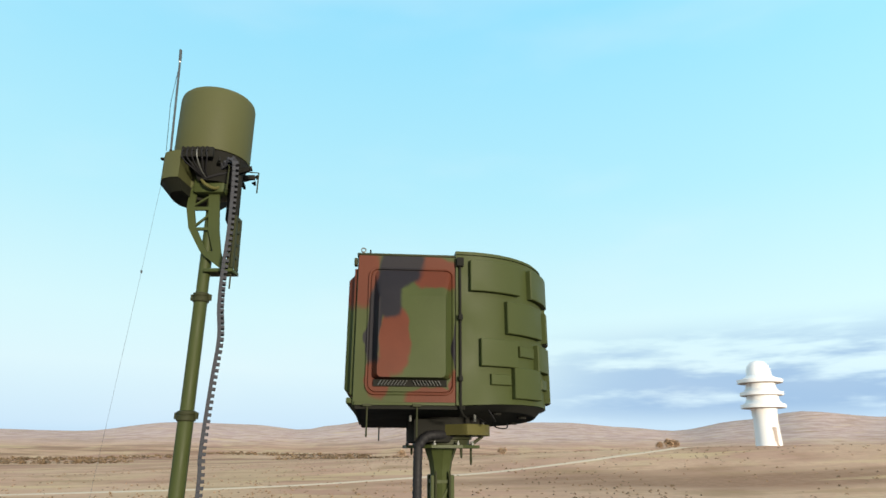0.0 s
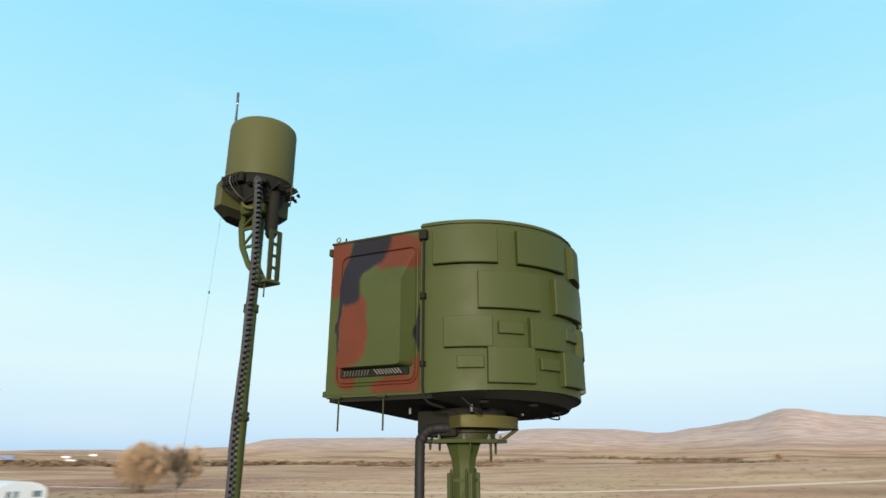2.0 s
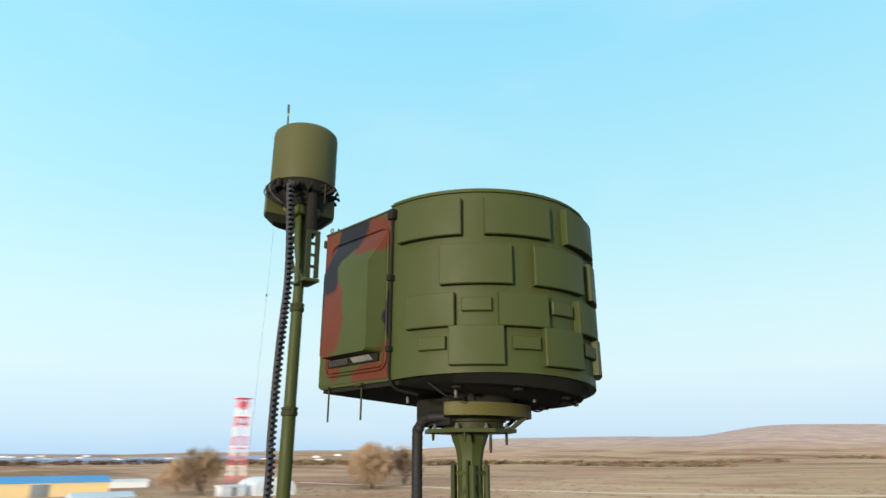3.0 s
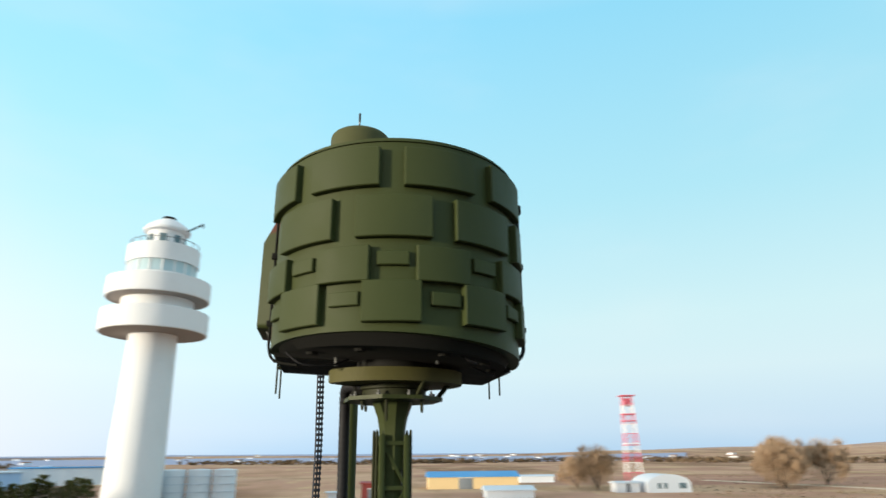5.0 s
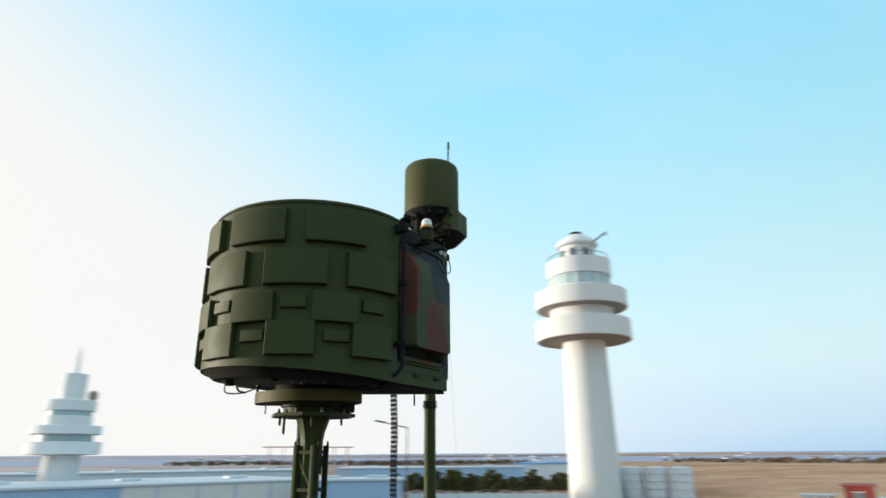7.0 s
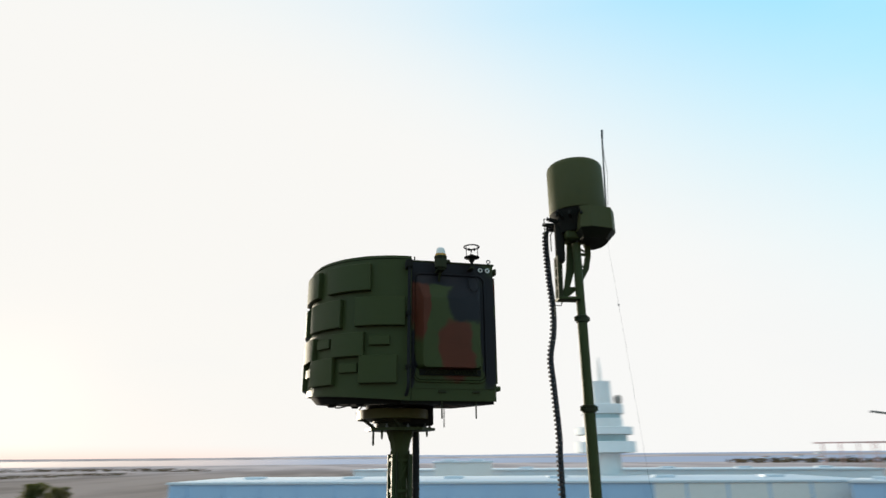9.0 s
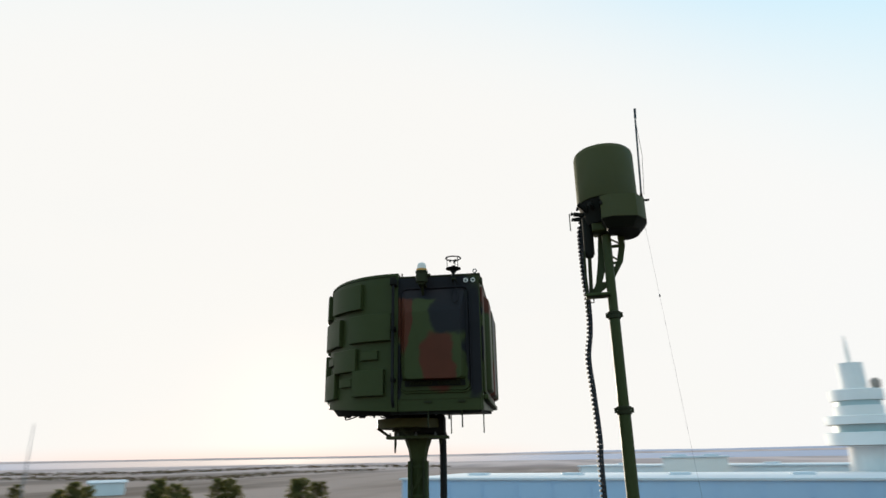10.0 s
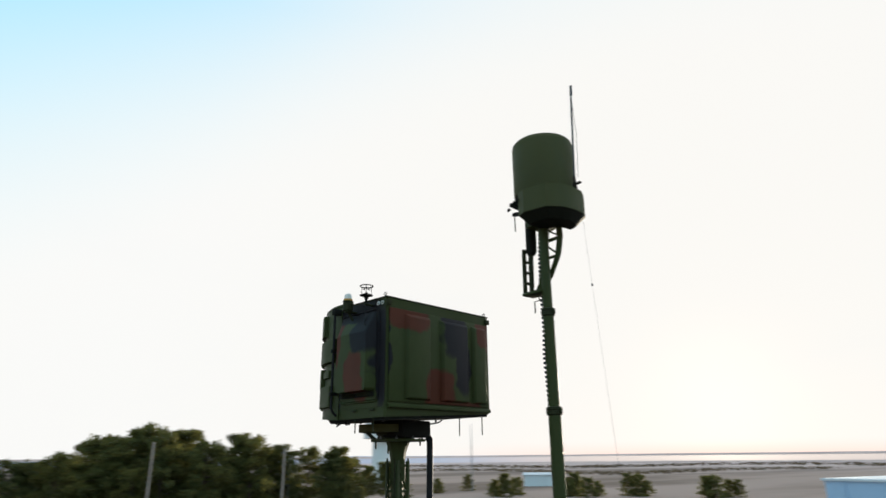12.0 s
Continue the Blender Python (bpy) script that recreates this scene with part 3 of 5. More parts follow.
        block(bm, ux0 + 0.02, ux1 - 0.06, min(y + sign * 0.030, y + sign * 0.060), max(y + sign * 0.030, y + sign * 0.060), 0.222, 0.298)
        part("vent_shade", bm, UNDER, door)
        wide = ux1 - ux0
        for start, stop, lean in ((0.10, 0.42, 0.018), (0.53, 0.84, -0.018)):
            for i in range(9):
                u = ux0 + wide * (start + (stop - start) * i / 8)
                bm = bmesh.new()
                bar(bm, (u - lean, y + sign * 0.068, 0.236), (u + lean, y + sign * 0.100, 0.286), 0.012, 0.010)
                # north slats take a darker paint that stands for that side's shade
                part("vent_slat", bm, STEEL if sign < 0 else OLIVE_DARK, door)
        # upright conduit on the joint between cabinet and drum
        bm = bmesh.new()
        off = 0.045 if sign < 0 else 0.13
        tube(bm, curve_through([(0.0, y + sign * off, TOP - 0.08), (0.0, y + sign * off, 1.2), (0.0, y + sign * off, 0.3), (0.0, y + sign * off * 0.9, 0.06), (0.02, y - sign * 0.03, -0.06), (0.10, y - sign * 0.25, -0.11)], 6), 0.014 if sign < 0 else 0.022, 8)
        part("conduit", bm, RUBBER if sign > 0 else UNDER, RADAR)
        for v, s in ((TOP - 0.07, 0.055), (1.04, 0.034), (0.32, 0.030)):
            bm = bmesh.new()
            block(bm, -s * 0.8, s * 0.8, min(y + sign * 0.01, y + sign * (off + 0.04)), max(y + sign * 0.01, y + sign * (off + 0.04)), v - s, v + s, 0.008)
            part("hinge", bm, UNDER, RADAR)
        bm = bmesh.new()
        block(bm, x1 + 0.003, 0.16, y - 0.004 if sign < 0 else y - 0.03, y + 0.03 if sign < 0 else y + 0.004, 0.06, TOP + 0.02, 0.004)
        part("joint_strip", bm, paint, RADAR)
        # hanging earthing rods and lifting eyes
        for u in ((-1.07, -0.50) if sign < 0 else (-0.95, -0.48)):
            bm = bmesh.new()
            tube(bm, [(u, y - sign * 0.02, 0.03), (u, y - sign * 0.02, -0.10), (u, y - sign * 0.02, -0.335)], 0.010, 8)
            block(bm, u - 0.05, u + 0.05, min(y - sign * 0.035, y + sign * 0.03), max(y - sign * 0.035, y + sign * 0.03), 0.0, 0.028)
            part("hanging_rod", bm, OLIVE_DARK, RADAR)
        bm = bmesh.new()
        tube(bm, circle_line((x0 + 0.06, y * 0.985, TOP + 0.07), 0.026, 14, "y"), 0.008, 6, True)
        tube(bm, [(x0 + 0.06, y * 0.985, TOP + 0.02), (x0 + 0.06, y * 0.985, TOP + 0.05)], 0.012, 8)
        part("lifting_eye", bm, STEEL, RADAR)
    # back: three upright louvred covers and a sill
    bm = bmesh.new()
    block(bm, x0 - 0.035, x0 + 0.0, -w + 0.05, w - 0.05, 0.13, TOP - 0.16, 0.012)
    back = part("back_door", bm, CAMO_BACK, RADAR, "camouflaged rear door")
    for a, b in ((0.30, 0.88), (-0.64, 0.06), (-1.12, -0.74)):
        bm = bmesh.new()
        v0, v1 = 0.17, TOP - 0.22
        lo = [(x0 - 0.034, a, v0), (x0 - 0.034, b, v0), (x0 - 0.034, b, v1), (x0 - 0.034, a, v1)]
        hi = [(x0 - 0.105, a + 0.05, v0 + 0.03), (x0 - 0.105, b - 0.05, v0 + 0.03), (x0 - 0.105, b - 0.05, v1 - 0.06), (x0 - 0.105, a + 0.05, v1 - 0.06)]
        p, q = [bm.verts.new(c) for c in lo], [bm.verts.new(c) for c in hi]
        bm.faces.new(p[::-1])
        bm.faces.new(q)
        for i in range(4):
            bm.faces.new((p[i], p[(i + 1) % 4], q[(i + 1) % 4], q[i]))
        bmesh.ops.bevel(bm, geom=list(bm.edges), offset=0.012, segments=2, profile=0.5, affect="EDGES")
        part("air_hood", bm, CAMO_BACK, back, "upright camouflaged air hood")
    bm = bmesh.new()
    block(bm, x0 - 0.07, x0 - 0.002, -w + 0.04, w - 0.04, 0.035, 0.10, 0.012)
    part("rear_sill", bm, OLIVE, RADAR)
    for y in (-w + 0.03, w - 0.03):
        bm = bmesh.new()
        block(bm, x0 - 0.045, x0 - 0.004, y - 0.05, y + 0.05, TOP - 0.13, TOP - 0.04, 0.01)
        part("corner_clamp", bm, OLIVE_DARK, RADAR)
    # cables slung below
    for pts in ([(0.35, -1.1, -0.02), (0.45, -0.95, -0.14), (0.40, -0.7, -0.15), (0.3, -0.5, -0.07)],
                [(0.85, 0.45, -0.06), (0.88, 0.60, -0.16), (0.75, 0.68, -0.15), (0.6, 0.55, -0.07)], [(-0.2, 1.1, -0.08), (0.0, 1.02, -0.17), (0.25, 0.85, -0.16), (0.35, 0.6, -0.08)]):
        bm = bmesh.new()
        tube(bm, curve_through(pts, 8), 0.009, 8)
        part("cable", bm, RUBBER, RADAR)
    for x, y in ((0.25, -0.62), (-0.55, -0.55), (0.5, 0.35), (-0.5, 0.65)):
        bm = bmesh.new()
        lathe(bm, [(0.018, -0.13), (0.018, 0.0)], 8, (x, y))
        lathe(bm, [(0.04, -0.025), (0.04, 0.0)], 8, (x, y))
        part("stud", bm, STEEL, RADAR)
    # obstruction lamp on an outrigger
    lx, ly = -0.43, 1.43
    bm = bmesh.new()
    block(bm, lx - 0.05, lx + 0.05, 1.255, ly + 0.05, 1.64, 1.67, 0.006)
    bar(bm, (lx, 1.262, 1.45), (lx, ly - 0.02, 1.65), 0.03)
    part("lamp_bracket", bm, OLIVE_DARK, RADAR)
    bm = bmesh.new()
    lathe(bm, [(0.075, 1.67), (0.085, 1.68), (0.085, 1.80), (0.075, 1.815), (0.09, 1.82), (0.09, 1.845)], 20, (lx, ly))
    block(bm, lx - 0.13, lx - 0.07, ly - 0.03, ly + 0.03, 1.76, 1.80, 0.008)
    body = part("obstruction_lamp_body", bm, OLIVE_DARK, RADAR)
    bm = bmesh.new()
    lathe(bm, [(0.078, 1.845), (0.078, 1.875)], 20, (lx, ly))
    part("lamp_collar", bm, LENS_AMBER, body, "amber collar")
    bm = bmesh.new()
    lathe(bm, [(0.068, 1.875), (0.066, 1.925), (0.052, 1.96), (0.02, 1.978)], 20, (lx, ly))
    part("lamp_dome", bm, WHITE_PLASTIC, body, "milky white lamp dome")
    # wind sensor: post, plate, three pins and a ring
    sx, sy = -0.89, 1.40
    bm = bmesh.new()
    block(bm, sx - 0.03, sx + 0.03, 1.255, sy + 0.03, 1.70, 1.725, 0.005)
    part("sensor_bracket", bm, OLIVE_DARK, RADAR)
    bm = bmesh.new()
    lathe(bm, [(0.022, 1.725), (0.022, 1.80), (0.035, 1.81), (0.045, 1.845), (0.025, 1.85), (0.11, 1.862), (0.11, 1.872), (0.03, 1.885), (0.03, 1.91)], 20, (sx, sy))
    post = part("wind_sensor_post", bm, UNDER, RADAR)
    for a in (20, 140, 260):
        bm = bmesh.new()
        cx, cy = sx + 0.092 * math.cos(radians(a)), sy + 0.092 * math.sin(radians(a))
        tube(bm, [(cx, cy, 1.87), (cx, cy, 2.02)], 0.005, 6)
        part("sensor_pin", bm, UNDER, post)
        bm = bmesh.new()
        cx, cy = sx + 0.045 * math.cos(radians(a)), sy + 0.045 * math.sin(radians(a))
        tube(bm, [(cx, cy, 1.965), (cx, cy, 2.0)], 0.013, 8)
        part("sensor_head", bm, UNDER, post)
    bm = bmesh.new()
    tube(bm, circle_line((sx, sy, 2.025), 0.108, 28), 0.010, 8, True)
    part("sensor_ring", bm, UNDER, post)
    for u in (-1.05, -1.155):
        bm = bmesh.new()
        tube(bm, circle_line((u, w + 0.016, TOP - 0.075), 0.026, 18, "y"), 0.009, 8, True)
        part("socket_rim", bm, WHITE_PLASTIC, RADAR, "white socket rim")
    for u in (-0.37, -0.55, -0.72):
        bm = bmesh.new()
        block(bm, u - 0.035, u + 0.035, w + 0.012, w + 0.034, TOP - 0.262, TOP - 0.244, 0.004)
        part("door_latch", bm, WHITE_PLASTIC, RADAR, "pale door latch")
    bm = bmesh.new()
    tube(bm, curve_through([(sx, sy, 1.74), (sx - 0.03, sy + 0.05, 1.60), (sx - 0.07, sy + 0.07, 1.42), (sx - 0.02, sy + 0.03, 1.36), (sx + 0.04, sy - 0.02, 1.44), (sx + 0.03, sy - 0.10, 1.60)], 6), 0.007, 6)
    part("sensor_cable", bm, RUBBER, RADAR)
    # small stays on the roof edge
    for x, y in ((-0.1, 1.22), (-1.1, -1.2), (0.05, -1.2)):
        bm = bmesh.new()
        tube(bm, [(x, y, TOP + 0.02), (x, y, TOP + 0.085)], 0.010, 6)
        part("roof_stud", bm, UNDER, RADAR)


build_radar()

# ---- the lattice mast below the radar ----
MAST = thing("lattice_mast", pose(-0.12, -0.03, -0.05, 0, 0, 12), "olive steel lattice mast with a turntable carrying the radar", "mast")


def build_mast():
    c = (0.12, 0.0)
    bm = bmesh.new()
    flat = [(0.12 + 0.52 * math.cos(radians(a)), 0.70 * math.sin(radians(a))) for a in range(0, 360, 8)]
    cut = [max(0.0, -0.77 * x - 0.64 * y - 0.285) for x, y in flat]
    flat = [(max(x + 0.77 * k, -0.36), y + 0.64 * k) for (x, y), k in zip(flat, cut)]
    prism(bm, flat, 8.36, 8.49)
    bmesh.ops.bevel(bm, geom=[e for e in bm.edges if abs(e.verts[0].co.z - e.verts[1].co.z) < 0.01], offset=0.012, segments=1, affect="EDGES")
    part("turntable", bm, BRASS, MAST, "ochre-olive turntable disc")
    bm = bmesh.new()
    lathe(bm, [(0.40, 8.492), (0.40, 8.60)], 32, c)
    part("slewing_ring", bm, UNDER, MAST, "dark slewing ring")
    bm = bmesh.new()
    block(bm, -0.42, 0.06, -0.42, 0.34, 8.27, 8.56, 0.03)
    part("drive_housing", bm, UNDER, MAST, "dark drive housing")
    bm = bmesh.new()
    lathe(bm, [(0.30, 8.21), (0.33, 8.25), (0.33, 8.31), (0.36, 8.32), (0.36, 8.36)], 28, (0.05, 0))
    part("bearing", bm, OLIVE_DARK, MAST)
    bm = bmesh.new()
    prism(bm, arc(0.52, 22.5, 382.5, 8, (0.0, 0.0))[:-1], 8.205, 8.243)
    part("lower_plate", bm, OLIVE, MAST, "olive octagonal plate")
    for a in range(10, 370, 40):
        x, y = 0.44 * math.cos(radians(a)), 0.44 * math.sin(radians(a))
        bm = bmesh.new()
        lathe(bm, [(0.022, 8.242), (0.022, 8.268), (0.012, 8.272), (0.012, 8.295)], 6, (x, y))
        part("bolt", bm, STEEL, MAST)
    for a, low in ((35, 8.08), (155, 8.12), (215, 8.13), (300, 8.11), (340, 8.00)):
        x, y = 0.40 * math.cos(radians(a)), 0.40 * math.sin(radians(a))
        bm = bmesh.new()
        lathe(bm, [(0.010, low), (0.016, low + 0.03), (0.016, 8.204)], 8, (x, y))
        part("locking_pin", bm, OLIVE_DARK, MAST)
    for a in (20, 75):
        x, y = math.cos(radians(a)), math.sin(radians(a))
        bm = bmesh.new()
        bar(bm, (0.55 * x + 0.1, 0.55 * y, 8.37), (0.46 * x, 0.46 * y, 8.24), 0.03, 0.04)
        part("strut", bm, OLIVE_DARK, MAST)
    # flared head of the column
    bm = bmesh.new()
    oct8 = [(r, z) for r, z in ((0.135, 7.55), (0.135, 7.92), (0.155, 8.04), (0.20, 8.165), (0.215, 8.206))]
    lathe(bm, oct8, 8)
    part("column_head", bm, OLIVE, MAST, angle=20)
    bm = bmesh.new()
    lathe(bm, [(0.14, 0.0), (0.14, 5.5), (0.11, 5.52), (0.11, 7.56)], 8)
    part("inner_column", bm, OLIVE, MAST, angle=20)
    h = 0.125
    for sx in (-1, 1):
        for sy in (-1, 1):
            bm = bmesh.new()
            block(bm, sx * h - 0.028, sx * h + 0.028, sy * h - 0.028, sy * h + 0.028, 0.0, 7.88, 0.01)
            part("leg", bm, OLIVE, MAST)
    levels = [7.80 - 0.42 * i for i in range(18)]
    for i, z in enumerate(levels):
        for k in range(4):
            a = [(h, h), (-h, h), (-h, -h), (h, -h)][k]
            b = [(-h, h), (-h, -h), (h, -h), (h, h)][k]
            bm = bmesh.new()
            bar(bm, (*a, z), (*b, z), 0.03, 0.04)
            part("rung", bm, OLIVE, MAST)
            if z > 0.6:
                bm = bmesh.new()
                lo, hi = (a, b) if (i + k) % 2 else (b, a)
                bar(bm, (*lo, z), (*hi, z - 0.42), 0.022, 0.028)
                part("brace", bm, OLIVE, MAST)
    for sx in (-1, 1):
        for sy in (-1, 1):
            bm = bmesh.new()
            x, y = sx * 0.09, sy * 0.172
            tube(bm, [(x, y, 4.0), (x, y, 7.90), (x, y, 7.93)], [0.015, 0.015, 0.008], 8)
            part("guide_rod", bm, OLIVE_DARK, MAST)
    bm = bmesh.new()
    block(bm, -0.6, 0.6, -0.6, 0.6, 0.0, 0.25, 0.03)
    part("foot_plate", bm, OLIVE_DARK, MAST)


build_mast()


def ribbed_line(points, r, rib, pitch, steps=10):
    """A ribbed cable: a core that swells at every link."""
    line = curve_through(points, steps)
    fine, rad, run = [line[0]], [r], 0.0
    for a, b in zip(line, line[1:]):
        n = max(1, int((b - a).length / (pitch / 4)))
        for i in range(1, n + 1):
            fine.append(a.lerp(b, i / n))
            run += (b - a).length / n
            rad.append(rib if (run / pitch) % 1.0 < 0.5 else r)
    return fine, rad


def swept_links(line, pitch, across, owner, pieces):
    """Set chain links along a line: pieces are (mesh, offset) in a link's own frame, whose y lies along across."""
    run = pitch
    for a, b in zip(line, line[1:]):
        run += (b - a).length
        if run < pitch:
            continue
        run = 0.0
        d = (b - a).normalized()
        w = (across - d * across.dot(d)).normalized()
        m = Matrix((w.cross(d), w, d)).transposed().to_4x4()
        for data, x, y in pieces:
            ob = new(data.name, data)
            ob.parent = owner
            ob.matrix_local = Matrix.Translation(a) @ m @ Matrix.Translation((x, y, 0))


def link_mesh(name, box, material):
    bm = bmesh.new()
    block(bm, *box, 0.004)
    return mesh_of(name, bm, material)


HOSE = thing("energy_chain", pose(0, 0, 0), "thick dusty black cable chain bending down from the turntable", "cable")
line, rad = ribbed_line([(0.06, -0.28, 8.31), (-0.14, -0.48, 8.315), (-0.27, -0.53, 8.295), (-0.355, -0.545, 8.20), (-0.385, -0.545, 8.02), (-0.385, -0.53, 6.5), (-0.38, -0.52, 4.0), (-0.40, -0.60, 0.02)], 0.055, 0.0585, 0.066, 14)
bm = bmesh.new()
tube(bm, line, rad, 12)
part("chain_body", bm, HOSE_GREY, HOSE)

# ---- the telescopic mast with the small drum ----
TELE = thing("telescopic_mast", pose(-3.27, -0.70, 0), "slender olive telescopic mast carrying a small olive drum antenna", "mast")


def build_tele():
    for z0, z1, r in ((0.0, 7.0, 0.108), (6.9, 8.53, 0.096), (8.45, 10.04, 0.086), (9.95, 11.42, 0.077)):
        bm = bmesh.new()
        lathe(bm, [(r, z0), (r, z1)], 24)
        part("mast_tube", bm, OLIVE, TELE)
    for z, r in ((7.0, 0.128), (8.53, 0.118), (10.04, 0.106)):
        bm = bmesh.new()
        lathe(bm, [(r * 0.86, z - 0.07), (r, z - 0.055), (r, z - 0.005), (r * 0.9, z), (r * 0.9, z + 0.012), (r, z + 0.017), (r, z + 0.05), (r * 0.84, z + 0.06)], 24)
        block(bm, r - 0.01, r + 0.03, -0.02, 0.02, z - 0.04, z + 0.04, 0.005)
        block(bm, -r - 0.03, -r + 0.01, -0.02, 0.02, z - 0.04, z + 0.04, 0.005)
        part("collar", bm, OLIVE_DARK, TELE)
    d = (-0.075, -0.02)
    bm = bmesh.new()
    lathe(bm, [(0.503, 11.98), (0.510, 12.0), (0.510, 12.85), (0.498, 12.905), (0.465, 12.94), (0.30, 12.96), (0.05, 12.965)], 56, d)
    part("drum", bm, OLIVE_DRUM, TELE, "smooth olive drum cover", angle=40)
    # tray on the west side, dark well on the east: a solid painted as its shade
    bm = bmesh.new()
    tray = [(-0.28, -0.15), (-0.30, -0.50), (-0.42, -0.49), (-0.55, -0.43), (-0.655, -0.25), (-0.69, 0.0), (-0.67, 0.22), (-0.52, 0.47), (-0.12, 0.56), (0.05, 0.5), (0.05, 0.1)]
    prism(bm, tray, 11.565, 11.955)
    part("tray_wall", bm, OLIVE_DRUM, TELE, "olive tray below the drum")
    bm = bmesh.new()
    prism(bm, [(x * 0.99, y * 0.99) for x, y in tray], 11.42, 11.56, 1.0, (-0.25, 0.0), 0.72)
    part("tray_belly", bm, BELLY, TELE, "dark sloping tray underside")
    bm = bmesh.new()
    prism(bm, [(-0.27, -0.47), (-0.1, -0.5)] + arc(0.47, -85, 80, 22, (-0.05, -0.02)) + [(0.06, 0.44), (-0.27, 0.0)], 11.60, 11.975, 1.0, (0.1, 0), 0.60)
    part("connector_well", bm, UNDER, TELE, "dark connector well")
    # opening with plugs on the south side, its shaded inside painted as a dark panel
    bm = bmesh.new()
    block(bm, -0.29, 0.14, -0.53, -0.47, 11.84, 11.985, 0.01)
    part("plug_panel", bm, UNDER, TELE)
    for i in range(6):
        bm = bmesh.new()
        x = -0.26 + i * 0.065
        tube(bm, curve_through([(x, -0.53, 11.95), (x + 0.01, -0.58, 11.90), (x + 0.02, -0.56, 11.80), (x * 0.4, -0.42, 11.68), (0.02, -0.22, 11.60)], 5), 0.009, 6)
        part("plug_cable", bm, STEEL if i == 3 else RUBBER, TELE)
        bm = bmesh.new()
        lathe(bm, [(0.02, 11.92), (0.02, 11.975)], 8, (x, -0.545))
        part("plug", bm, UNDER, TELE)
    for a, rr in ((-60, 0.50), (-35, 0.55), (-15, 0.58), (12, 0.57), (35, 0.56), (58, 0.52), (80, 0.5)):
        x, y = -0.05 + rr * math.cos(radians(a)), rr * math.sin(radians(a))
        bm = bmesh.new()
        bar(bm, (x * 0.6, y * 0.6, 11.80), (x, y, 11.82 + 0.05 * (a % 3)), 0.05, 0.06)
        tube(bm, [(x, y, 11.82), (x * 1.05, y * 1.05, 11.85), (x * 1.07, y * 1.07, 11.80)], 0.020, 8)
        part("clamp", bm, UNDER, TELE)
    bm = bmesh.new()
    tube(bm, [(0.30, -0.36, 11.8), (0.34, -0.42, 11.72), (0.34, -0.42, 11.40)], 0.010, 6)
    part("drop_pin", bm, OLIVE_DARK, TELE)
    bm = bmesh.new()
    tube(bm, [(0.46, 0.02, 11.86), (0.58, 0.05, 11.86), (0.58, 0.05, 11.55)], 0.010, 6)
    part("drop_pin", bm, OLIVE_DARK, TELE)
    # tilting bracket: pierced cheek plates on the west, truss on the east
    def pierced(name, left, right, holes, place, thick, material, label):
        """A plate between two edges with holes; place turns (u, v, depth) into a point."""
        bm = bmesh.new()
        grid = []
        for (a, v), (b, _) in zip(left, right):
            rim = min(0.105, (b - a) * 0.32)
            wide = min(0.15, (b - a) * 0.38) if b - a > 0.24 else rim
            grid.append([bm.verts.new(place(u, v, 0.0)) for u in (a, a + rim, b - wide, b)])
        for r, (p, q) in enumerate(zip(grid, grid[1:])):
            for c in range(3):
                if not (c == 1 and r in holes):
                    bm.faces.new((p[c], p[c + 1], q[c + 1], q[c]))
        made = bmesh.ops.extrude_face_region(bm, geom=list(bm.faces))
        shift = Vector(place(0, 0, thick)) - Vector(place(0, 0, 0))
        bmesh.ops.translate(bm, vec=shift, verts=[g for g in made["geom"] if isinstance(g, bmesh.types.BMVert)])
        part(name, bm, material, TELE, label)

    left = [(-0.27, 11.60), (-0.29, 11.48), (-0.30, 11.28), (-0.295, 11.23), (-0.24, 10.98), (-0.22, 10.94), (-0.04, 10.64), (0.02, 10.58), (0.26, 10.40)]
    right = [(0.12, 11.60), (0.13, 11.48), (0.15, 11.28), (0.155, 11.23), (0.18, 10.98), (0.185, 10.94), (0.24, 10.64), (0.26, 10.58), (0.38, 10.40)]
    pierced("cheek_plate", left, right, (1, 3, 5), lambda u, v, d: (u, -0.135 + d, v), 0.03, OLIVE, "pierced olive bracket plate")
    for p, q in (((-0.22, 11.29), (0.06, 11.47)), ((-0.16, 11.00), (0.09, 11.22))):
        bm = bmesh.new()
        bar(bm, (p[0], -0.120, p[1]), (q[0], -0.120, q[1]), 0.032, 0.026)
        part("brace", bm, OLIVE, TELE)
    left = [(-0.11, v) for v in (11.16, 11.11, 10.97, 10.93, 10.79, 10.75, 10.61, 10.57, 10.42)]
    right = [(0.11, v) for _, v in left]
    pierced("truss_plate", left, right, (1, 3, 5, 7), lambda u, v, d: (0.36 + 0.02 * (11.5 - v) + d, u, v), 0.03, OLIVE_DARK, "pierced olive rear plate")
    bm = bmesh.new()
    block(bm, 0.03, 0.42, -0.13, 0.13, 10.36, 10.41, 0.01)
    part("foot_shelf", bm, OLIVE, TELE)
    bm = bmesh.new()
    tube(bm, [(0.29, -0.02, 11.80), (0.30, -0.02, 11.12), (0.305, -0.02, 11.06)], [0.088, 0.088, 0.06], 14)
    part("actuator", bm, UNDER, TELE)
    bm = bmesh.new()
    tube(bm, [(0.305, -0.02, 11.08), (0.33, -0.02, 10.42)], 0.032, 10)
    part("actuator_rod", bm, OLIVE_DARK, TELE)
    bm = bmesh.new()
    block(bm, -0.22, 0.22, -0.21, 0.19, 11.46, 11.74, 0.04)
    part("head_block", bm, OLIVE, TELE)
    bm = bmesh.new()
    tube(bm, [(0.30, -0.13, 10.36), (0.30, -0.16, 10.31), (0.42, -0.16, 10.31), (0.42, -0.16, 10.12)], 0.011, 6)
